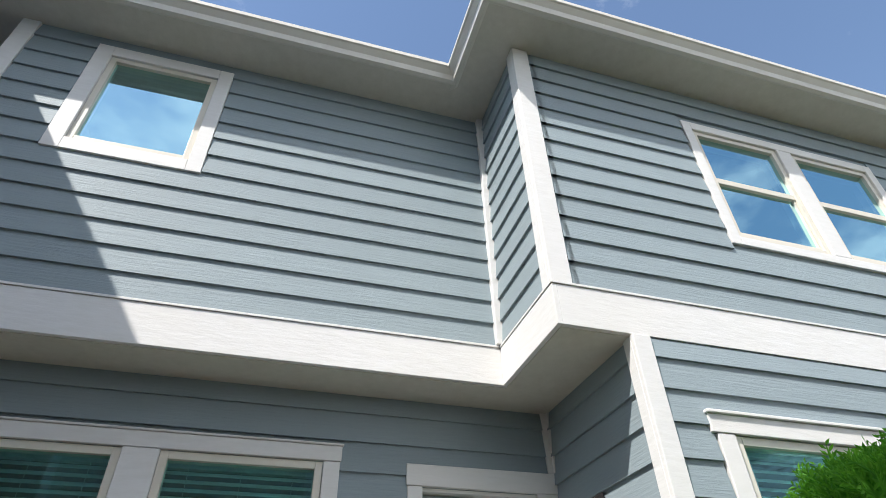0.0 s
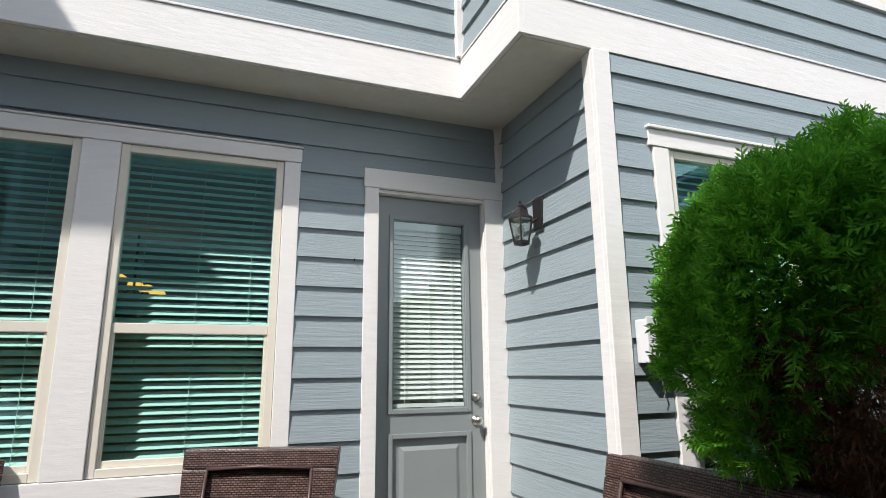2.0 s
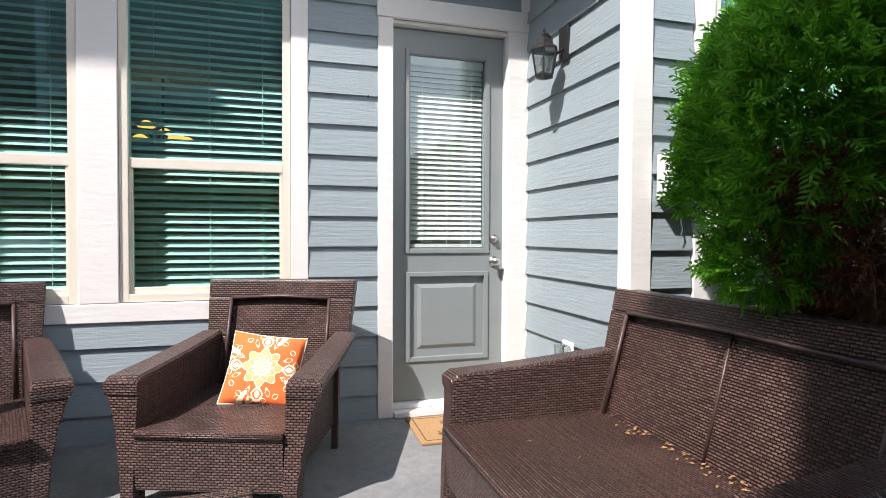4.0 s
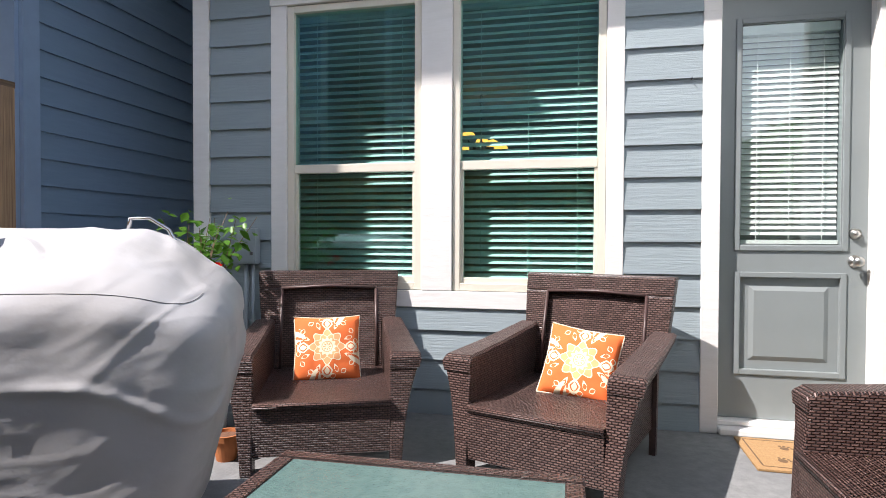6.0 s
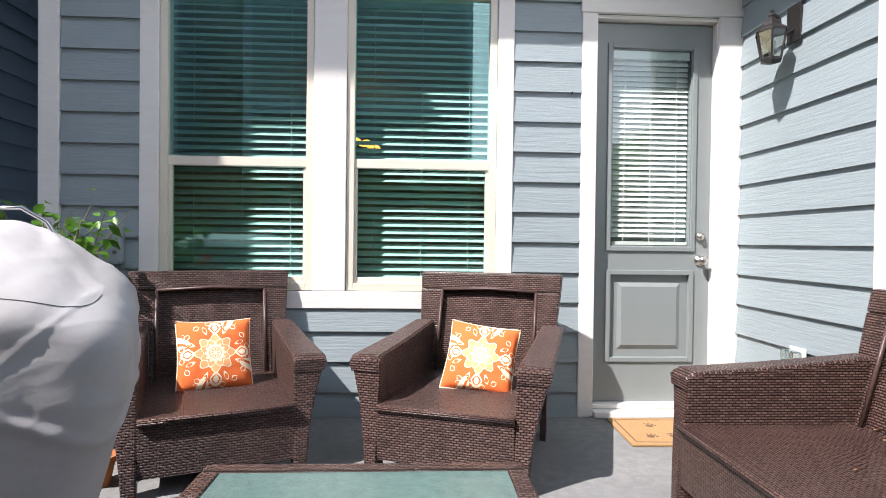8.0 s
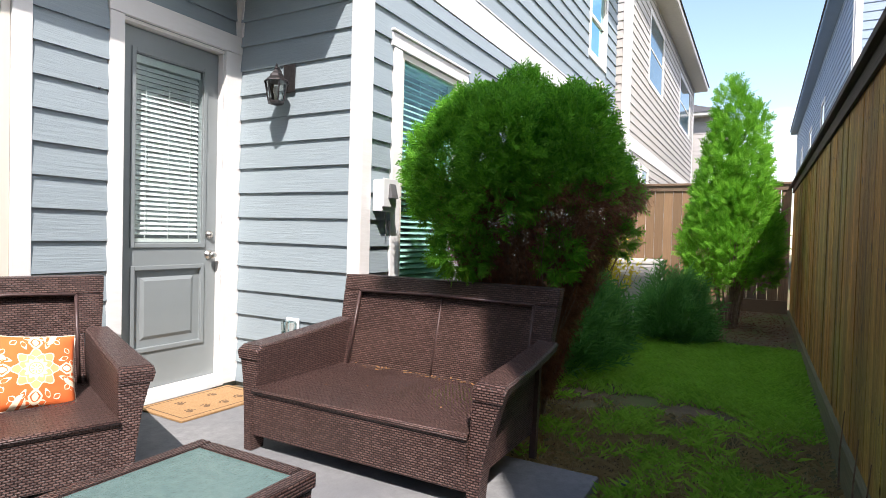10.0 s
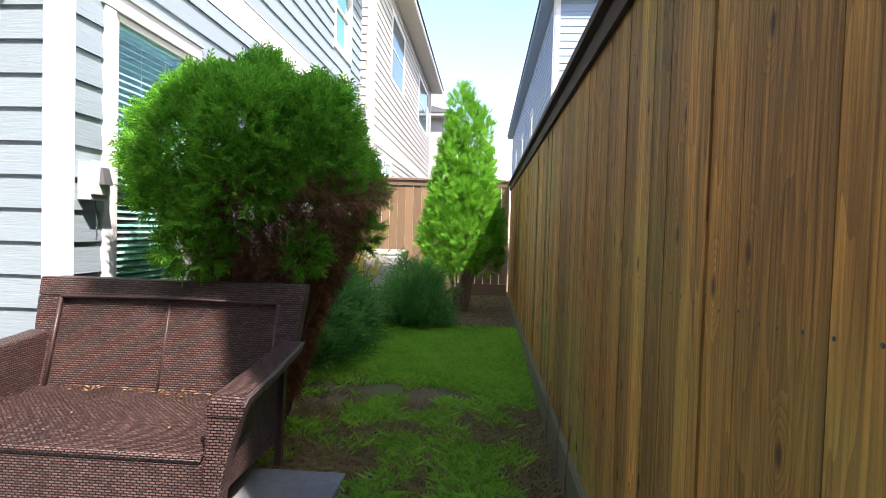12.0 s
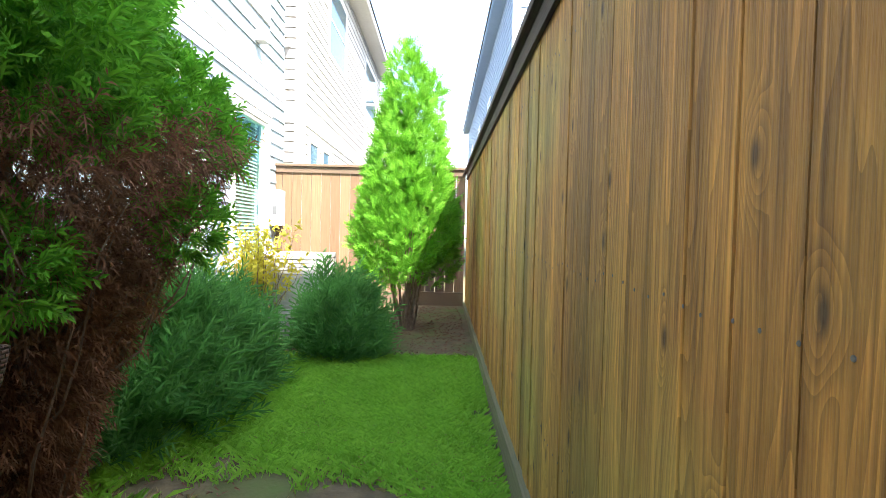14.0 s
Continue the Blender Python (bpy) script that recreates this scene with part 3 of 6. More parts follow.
def sash_window(name, m, x0, x1, z0, z1, mid, label, glass=None, frame_mat=None, w=0.045):
    """Single-hung window: outer frame, two sashes, meeting rail and two panes."""
    fm = frame_mat or VINYL
    ob = thing(name, m, label, "window")
    ob["kind"] = "structure"
    part("window_frame", Geo().box(x0, 0, z0, x0 + w, 0.09, z1).box(x1 - w, 0, z0, x1, 0.09, z1).box(x0 + w, 0, z1 - w, x1 - w, 0.09, z1).box(x0 + w, 0, z0, x1 - w, 0.09, z0 + w), fm, ob, bevel=0.004)
    a, b = x0 + w, x1 - w
    if mid:
        part("meeting_rail", Geo().box(a, 0.012, mid - 0.028, b, 0.06, mid + 0.028), fm, ob, bevel=0.004)
        s = 0.018
        part("lower_sash", Geo().box(a, 0.02, z0 + w, a + s, 0.055, mid - 0.028).box(b - s, 0.02, z0 + w, b, 0.055, mid - 0.028).box(a + s, 0.02, z0 + w, b - s, 0.055, z0 + w + 0.035), fm, ob, bevel=0.003)
        panes = [(z0 + w + 0.035, mid - 0.028, 0.04), (mid + 0.028, z1 - w, 0.03)]
    else:
        panes = [(z0 + w, z1 - w, 0.03)]
    for c, d, y in panes:
        p = part("pane", Geo().add([(a, y, c), (b, y, c), (b, y, d), (a, y, d)], [(0, 1, 2, 3)]), glass or GLASS, ob)
        p.visible_shadow = False
    return ob


# ---------- our house: ground floor ----------
YA, XR, YB = 3.90, 1.985, 2.74      # face of the recessed wall, face of the return wall, face of the front wall
XL = -2.21                           # left end of the recessed wall
SOF = 3.03                           # underside of the overhang
UA, UX, UB = 3.556, 1.54, 2.755      # faces of the upper walls
EAVE = 5.68
XE = 9.33                            # far end of our house

mA = face_frame(XL, YA, "south")
LA = XR - XL
win_hole = (-1.665 - XL, 0.548 - XL, 0.66, 2.69)
door_hole = (1.06 - XL, 1.83 - XL, -0.1, 2.48)
win_open = [(-1.56 - XL, -0.65 - XL, 0.765, 2.58), (-0.46 - XL, 0.452 - XL, 0.765, 2.58)]
wall_patio = wall("wall_patio", mA, LA, -0.1, SOF, win_open + [door_hole], SIDING, "grey painted house wall with patio window and door")
doortrim_hole = (0.967 - XL, XR - XL, -0.1, 2.61)
lap_siding(wall_patio, LA - 0.0, 0.0, SOF, [win_hole, doortrim_hole, (0, 0.095, -1, 4)], SIDING, offset=-0.0285)
mW = pose(0, YA, 0)
trim_piece("trim_window", mW, [(-1.665, -0.027, 0.66, -1.556, 0.0, 2.59), (0.45, -0.027, 0.66, 0.548, 0.0, 2.59), (-0.652, -0.027, 0.765, -0.458, 0.0, 2.59),
                               (-1.556, -0.027, 0.66, 0.45, 0.0, 0.763), (-1.672, -0.031, 2.592, 0.555, 0.0, 2.682), (-1.68, -0.042, 2.684, 0.563, 0.0, 2.696)], None,
           "white painted board trim round the patio window")
for (a, b) in ((-1.556, -0.652), (-0.458, 0.45)):
    sash_window("window_1" if a < -1 else "window_2", pose(0, YA - 0.012, 0), a + 0.002, b - 0.002, 0.767, 2.588, 1.535, "tall almond vinyl single-hung window with green-tinted glass")
    blinds("window_blind", pose(0, YA + 0.10, 0), a + 0.02, b - 0.02, 0.80, 2.58, radians(36), "half-open off-white horizontal slat blind behind the window glass")
trim_piece("trim_door", mW, [(0.967, -0.027, 0.0, 1.062, 0.0, 2.48), (1.829, -0.027, 0.0, XR - 0.001, 0.0, 2.48), (0.960, -0.031, 2.482, XR - 0.001, 0.0, 2.612),
                             (1.04, 0.0, 0.0, 1.064, 0.14, 2.455), (1.825, 0.0, 0.0, 1.85, 0.14, 2.455), (1.04, 0.0, 2.457, 1.85, 0.14, 2.48)], None, "white painted board trim round the patio door")
trim_piece("trim_corner_left", pose(XL, YA, 0), [(-0.03, -0.027, 0.0, 0.09, 0.0, SOF), (-0.03, 0.0, 0.0, 0.0, 0.1, SOF)], None, "white corner board at the end of the wall")
trim_piece("trim_inner_corner", pose(XR, YA, 0), [(-0.06, -0.027, 2.615, 0.0, 0.0, SOF), (-0.024, -0.05, 2.615, 0.0, -0.028, SOF)], None, "white inner corner board beside the door")

mR = face_frame(XR, YA, "west")      # local x runs towards the camera side
LR = YA - YB
wall_return = wall("wall_return", mR, LR - 0.0, -0.1, SOF, [], SIDING, "grey painted side wall with the wall lantern")
lap_siding(wall_return, LR - 0.075, 0.0, SOF, [], SIDING, offset=-0.0285, start=0.028)
trim_piece("trim_corner_board", pose(XR, YB, 0), [(-0.03, -0.03, 0.0, 0.085, 0.0, SOF), (-0.03, 0.0, 0.0, 0.0, 0.075, SOF)], None, "white painted corner board of the front wall")

mB = face_frame(XR, YB, "south")
LB = XE - XR
xb = XR
wb1 = (2.43 - xb, 3.35 - xb, 0.70, 2.50)
wb2 = (5.35 - xb, 6.35 - xb, 0.75, 2.55)
wb3 = (7.30 - xb, 8.50 - xb, 0.75, 2.58)
wall_front = wall("wall_front", mB, LB, -0.1, SOF, [wb1, wb2, wb3], SIDING, "grey painted house wall facing the side lawn")
lap_siding(wall_front, LB, 0.0, SOF, [(a - 0.12 if i == 0 else a - 0.12, b + 0.12, c - 0.1, d + 0.11) for i, (a, b, c, d) in enumerate((wb1, wb2, wb3))] + [(0, 0.085, -1, 4)], SIDING, offset=-0.0285)
for k, (a, b, c, d) in enumerate((wb1, wb2, wb3)):
    a, b = a + xb, b + xb
    wa = a - 0.11
    trim_piece("trim_window_front", pose(0, YB, 0), [(wa, -0.027, c - 0.09, a, 0.0, d), (b, -0.027, c - 0.09, b + 0.11, 0.0, d), (a, -0.027, c - 0.09, b, 0.0, c), (wa - 0.03, -0.032, d + 0.002, b + 0.14, 0.0, d + 0.10), (wa - 0.04, -0.05, d + 0.102, b + 0.15, 0.0, d + 0.12)], None, "white painted window trim")
    sash_window("window_3", pose(0, YB - 0.01, 0), a + 0.002, b - 0.002, c + 0.002, d - 0.002, 1.55 if k < 2 else 0, "almond vinyl window facing the lawn")
    blinds("window_blind", pose(0, YB + 0.10, 0), a + 0.02, b - 0.02, c + 0.03, d - 0.01, radians(35), "off-white horizontal slat blind behind the window glass")

# overhang soffit and upper storey
soffit = new("ceiling_overhang", Geo().box(XL - 0.05, UA - 0.0, SOF, XR, YA + 0.02, SOF + 0.03).box(UX, UB, SOF + 0.001, XR, UA, SOF + 0.031).mesh("soffit", SOFFIT))
structure(soffit, "cream painted soffit under the upper storey", "soffit")
BAND = 0.266
trim_piece("trim_band", pose(0, 0, 0), [(XL - 0.06, UA - 0.03, SOF + 0.006, UX - 0.03, UA, SOF + 0.006 + BAND), (UX - 0.03, UB - 0.03, SOF + 0.006, UX, UA, SOF + 0.006 + BAND), (UX, UB - 0.03, SOF + 0.006, XE, UB, SOF + 0.006 + BAND),
                                        (XL - 0.06, UA - 0.038, SOF + 0.008 + BAND, UX - 0.036, UA, SOF + BAND + 0.024), (UX - 0.036, UB - 0.038, SOF + 0.008 + BAND, UX, UA, SOF + BAND + 0.024), (UX, UB - 0.038, SOF + 0.008 + BAND, XE, UB, SOF + BAND + 0.024)],
           None, "broad white painted band board between the storeys", 0.002)
zb = SOF + BAND + 0.02
ua_hole = (-1.552 - XL, -0.758 - XL, 4.508, 5.470)
wall_up_a = wall("wall_upper_recessed", face_frame(XL, UA, "south"), UX - XL + 0.1, SOF + 0.03, EAVE + 0.1, [ua_hole], SIDING, "grey painted upper wall with a square window")
lap_siding(wall_up_a, UX - XL - 0.06, zb, EAVE, [(-1.672 - XL, -0.648 - XL, 4.392, 5.588), (0, 0.10, 0, 9)], SIDING)
wall_up_r = wall("wall_upper_return", face_frame(UX, UA, "west"), UA - UB, SOF + 0.03, EAVE + 0.1, [], SIDING, "grey painted upper return wall")
lap_siding(wall_up_r, UA - UB - 0.085, zb, EAVE, [], SIDING, start=0.06)
ub = UX + 0.16
ub1 = (3.092 - ub, 3.951 - ub, 3.997, 5.170)
ub2 = (4.108 - ub, 4.967 - ub, 3.997, 5.170)
wall_up_b = wall("wall_upper_front", face_frame(ub, UB, "south"), XE - ub, SOF + 0.03, EAVE + 0.1, [ub1, ub2, (7.6 - ub, 8.5 - ub, 3.997, 5.170)], SIDING, "grey painted upper wall with paired windows")
lap_siding(wall_up_b, XE - ub, zb, EAVE, [(2.994 - ub, 5.065 - ub, 3.910, 5.268), (7.5 - ub, 8.6 - ub, 3.910, 5.268), (0, -0.03, 0, 9)], SIDING, start=-0.045)
trim_piece("trim_upper_corner_left", pose(XL, UA, 0), [(-0.03, -0.027, zb + 0.005, 0.095, 0.0, EAVE)], None, "white corner board of the upper storey")
trim_piece("trim_upper_inner_corner", pose(UX, UA, 0), [(-0.06, -0.06, zb + 0.005, 0.0, 0.0, EAVE)], None, "white inner corner post of the upper storey")
trim_piece("trim_upper_corner", pose(UX, UB, 0), [(-0.03, -0.03, zb + 0.005, 0.11, 0.0, EAVE), (-0.03, 0.0, zb + 0.005, 0.0, 0.085, EAVE)], None, "white corner board of the upper storey")
trim_piece("trim_upper_window", pose(0, UA, 0), [(-1.668, -0.027, 4.400, -1.552, 0.0, 5.578), (-0.758, -0.027, 4.400, -0.652, 0.0, 5.578), (-1.552, -0.027, 4.400, -0.758, 0.0, 4.508), (-1.552, -0.027, 5.470, -0.758, 0.0, 5.578)], None, "white board trim round the upper window")
sash_window("window_4", pose(0, UA - 0.008, 0), -1.550, -0.760, 4.510, 5.468, 0, "square fixed upper window reflecting the clouds", GLASS_UP)
trim_piece("trim_upper_window", pose(0, UB, 0), [(3.004, -0.027, 3.920, 3.092, 0.0, 5.258), (3.951, -0.027, 3.997, 4.108, 0.0, 5.170), (4.967, -0.027, 3.920, 5.055, 0.0, 5.258), (3.092, -0.027, 3.920, 4.967, 0.0, 3.996), (3.092, -0.027, 5.172, 4.967, 0.0, 5.258)], None, "white board trim round the paired upper windows")
for a, b in ((3.094, 3.949), (4.110, 4.965)):
    sash_window("window_5", pose(0, UB - 0.008, 0), a, b, 3.999, 5.168, 4.604, "upper single-hung window reflecting blue sky", GLASS_UP)
trim_piece("trim_upper_window", pose(0, UB, 0), [(7.5, -0.027, 3.920, 7.6, 0.0, 5.258), (8.5, -0.027, 3.920, 8.6, 0.0, 5.258), (7.6, -0.027, 3.920, 8.5, 0.0, 3.996), (7.6, -0.027, 5.172, 8.5, 0.0, 5.258)], None, "white board trim round an upper window")
sash_window("window_6", pose(0, UB - 0.008, 0), 7.602, 8.498, 3.999, 5.168, 4.604, "upper single-hung window above the lawn", GLASS_UP)

# eaves: soffit boards, fascia and gutter
OV = 0.34
g = Geo().box(XL - OV, UA - OV, EAVE, UX - OV, UA + 0.3, EAVE + 0.02).box(UX - OV, UB - OV, EAVE + 0.001, UX + 0.3, UA + 0.3, EAVE + 0.021).box(UX + 0.3, UB - OV, EAVE, XE + OV, UB + 0.3, EAVE + 0.02)
structure(new("ceiling_eave", g.mesh("eave", SOFFIT)), "cream painted eave soffit", "soffit")


def gutter_run(name, p0, p1, side, mitre0=0.0, mitre1=0.0, mat=None):
    """Fascia and ogee gutter from p0 to p1; side is the outward direction."""
    d = (Vector(p1) - Vector(p0)).normalized()
    o = Vector(side)
    prof = [(0.0, -0.02), (0.02, -0.03), (0.055, -0.025), (0.065, 0.03), (0.10, 0.075), (0.115, 0.085), (0.115, 0.125), (0.105, 0.125), (0.10, 0.10), (0.0, 0.11)]
    rings = []
    for p, mt in ((Vector(p0), mitre0), (Vector(p1), mitre1)):
        rings.append([tuple(p + o * a + Vector((0, 0, c)) + d * (a * mt)) for a, c in prof])
    ob = new(name, Geo().loft(rings).mesh(name, mat or GUTTER))
    return structure(ob, "cream painted metal gutter along the eave", "gutter")


gutter_run("gutter_recessed", (XL - OV, UA - OV, EAVE + 0.02), (UX - OV, UA - OV, EAVE + 0.02), (0, -1, 0), 0, -1)
gutter_run("gutter_return", (UX - OV, UA - OV, EAVE + 0.02), (UX - OV, UB - OV, EAVE + 0.02), (-1, 0, 0), -1, 1)
gutter_run("gutter_front", (UX - OV, UB - OV, EAVE + 0.02), (XE + OV, UB - OV, EAVE + 0.02), (0, -1, 0), -1, 0)
structure(new("gutter_end", Geo().box(XL - OV - 0.02, UA - OV, EAVE, XL - OV, UA + 1.2, EAVE + 0.14).mesh("fascia", GUTTER)), "cream fascia board at the gable end", "fascia")
roof = Geo()
roof.add([(XL - OV, UA - OV, EAVE + 0.13), (XE + OV, UA - OV, EAVE + 0.13), (XE + OV, 8.0, EAVE + 2.0), (XL - OV, 8.0, EAVE + 2.0), (XL - OV, 12.5, EAVE + 0.13), (XE + OV, 12.5, EAVE + 0.13)], [(0, 1, 2, 3), (3, 2, 5, 4)])
roof.add([(UX - OV, UB - OV, EAVE + 0.13), (XE + OV, UB - OV, EAVE + 0.13), (XE + OV, 6.5, EAVE + 1.45), (UX - OV, 6.5, EAVE + 1.45)], [(0, 1, 2, 3)])
structure(new("roof", roof.mesh("roof", ROOF)), "dark asphalt shingle roof", "roof")
structure(new("roof_vent", Geo().box(0.9, 4.4, EAVE + 0.2, 1.35, 4.8, EAVE + 1.05).mesh("vent", GUTTER)), "cream box vent on the roof", "vent")

# the room behind the window, and the far side of our house
g = Geo().box(XL + 0.1, 9.6, -0.02, XE, 9.8, 6.0).box(XL, YA + 0.16, -0.02, XL + 0.1, 9.8, 6.0).box(XE - 0.1, YB + 0.16, -0.02, XE, 9.8, 6.0)
structure(new("wall_inner", g.mesh("wall_inner", INTERIOR)), "painted wall of the room indoors", "wall")
structure(new("floor_indoors", Geo().box(XL + 0.1, YA + 0.16, -0.06, XE - 0.1, 9.6, 0.02).mesh("floor_in", INTERIOR_FLOOR)), "wooden floor indoors", "floor")
structure(new("ceiling_indoors", Geo().box(XL + 0.1, YA + 0.16, 2.75, XE - 0.1, 9.6, 2.85).mesh("ceil_in", INTERIOR)), "painted ceiling indoors", "ceiling")
structure(new("floor_upstairs", Geo().box(XL + 0.1, UA + 0.16, 3.16, XE - 0.1, 9.6, 3.3).mesh("floor_up", INTERIOR)), "upper floor indoors", "floor")

# ---------- ground, patio, neighbours ----------
PX0, PX1, PY0 = -4.2, 1.72, 1.035
structure(new("floor_patio", Geo().box(PX0, PY0, -0.12, PX1, YA + 0.1, 0.0).mesh("patio", CONCRETE, False, 0.008)), "grey concrete patio slab", "patio")


def ground_z(x, y):
    return -0.05 + 0.025 * max(0.0, min(6.0, x - 1.5)) + 0.012 * noise.noise((x * 1.3, y * 1.3, 0))


g = Geo()
xs = [-60, -20, -8] + [-4 + 0.25 * i for i in range(60)] + [14, 25, 60]
ys = [-60, -20, -6] + [-1 + 0.25 * i for i in range(24)] + [8, 20, 60]
g.v = [(x, y, ground_z(x, y)) for y in ys for x in xs]
g.f = [(j * len(xs) + i, j * len(xs) + i + 1, (j + 1) * len(xs) + i + 1, (j + 1) * len(xs) + i) for j in range(len(ys) - 1) for i in range(len(xs) - 1)]
g.f = [f for f in g.f if not (g.v[f[0]][0] >= -4.01 and g.v[f[2]][0] <= 9.3 and g.v[f[0]][1] > 3.9 and g.v[f[2]][1] < 9.5)]
structure(new("ground", g.mesh("ground", SOIL, True)), "bare soil and lawn ground", "ground")

FY, FTOP = -0.035, 2.0
FENCE_BOARDS = []
fence_right = thing("fence", pose(0, FY, 0), "tall weathered brown cedar board fence with a cap board", "fence")
part("cap_board", Geo().box(-6.2, -0.09, FTOP, 8.96, 0.055, FTOP + 0.036), FENCE_CAP_DARK, fence_right, "dark weathered cap board", bevel=0.004)
part("trim_board", Geo().box(-6.2, 0.002, FTOP - 0.085, 8.90, 0.022, FTOP - 0.002), FENCE_CAP_DARK, fence_right, bevel=0.003)
part("kickboard", Geo().box(-6.2, -0.02, -0.08, 8.90, 0.028, 0.17), KICK, fence_right, "green-stained kickboard", bevel=0.004)
for z in (0.45, 1.05, 1.7):
    part("rail", Geo().box(-6.2, -0.08, z, 8.90, -0.04, z + 0.09), FENCE_CAP, fence_right)
for x in (-6, -3.6, -1.2, 1.2, 3.6, 6.0, 8.4):
    part("post", Geo().box(x, -0.17, -0.1, x + 0.09, -0.081, FTOP - 0.002), FENCE_CAP, fence_right)
x, rng = -6.2, random.Random(4)
while x < 8.80:
    w = 0.138 + rng.uniform(-0.004, 0.004)
    y = rng.uniform(-0.003, 0.003)
    FENCE_BOARDS.append((fence_right, Geo().box(x + 0.002, -0.038 + y, 0.165, x + w - 0.002, -0.018 + y + 0.017, FTOP - 0.003), FENCE_RIGHT))
    x += w
fence_back = thing("fence", pose(8.93, -0.16, 0), "brown cedar board fence across the end of the side yard", "fence")
part("cap_board", Geo().box(-0.05, 0.15, 2.06, 0.10, 3.0, 2.095), FENCE_CAP, fence_back, bevel=0.004)
part("trim_board", Geo().box(-0.022, 0.15, 1.97, -0.001, 3.0, 2.058), FENCE_CAP, fence_back, bevel=0.003)
part("kickboard", Geo().box(-0.03, 0.15, -0.05, 0.0, 3.0, 0.30), FENCE_CAP, fence_back, bevel=0.004)
# boards at the right end take the left fence's wood, standing for shade there
y = 0.15
while y < 2.85:
    FENCE_BOARDS.append((fence_back, Geo().box(0.001, y, 0.0, 0.02, y + 0.133, 2.057), FENCE_LEFT if y < 1.0 else FENCE_BACK))
    y += 0.139
fence_left = thing("fence", pose(-2.94, 3.10, 0, 0, 0, -95), "dark weathered board fence beside the patio", "fence")
part("cap_board", Geo().box(-0.04, -0.06, 1.93, 4.4, 0.09, 1.968), FENCE_CAP, fence_left, bevel=0.004)
part("trim_board", Geo().box(-0.02, -0.026, 1.845, 4.4, -0.004, 1.928), FENCE_CAP_DARK, fence_left, bevel=0.003)
part("post", Geo().box(-0.02, 0.022, -0.1, 0.07, 0.11, 1.928), FENCE_LEFT, fence_left)
x = 0.0
while x < 4.3:
    w = 0.14 + rng.uniform(-0.004, 0.004)
    FENCE_BOARDS.append((fence_left, Geo().box(x + 0.004, -0.002 + rng.uniform(-0.002, 0.002), -0.05, x + w - 0.004, 0.018, 1.928), FENCE_LEFT))
    x += w


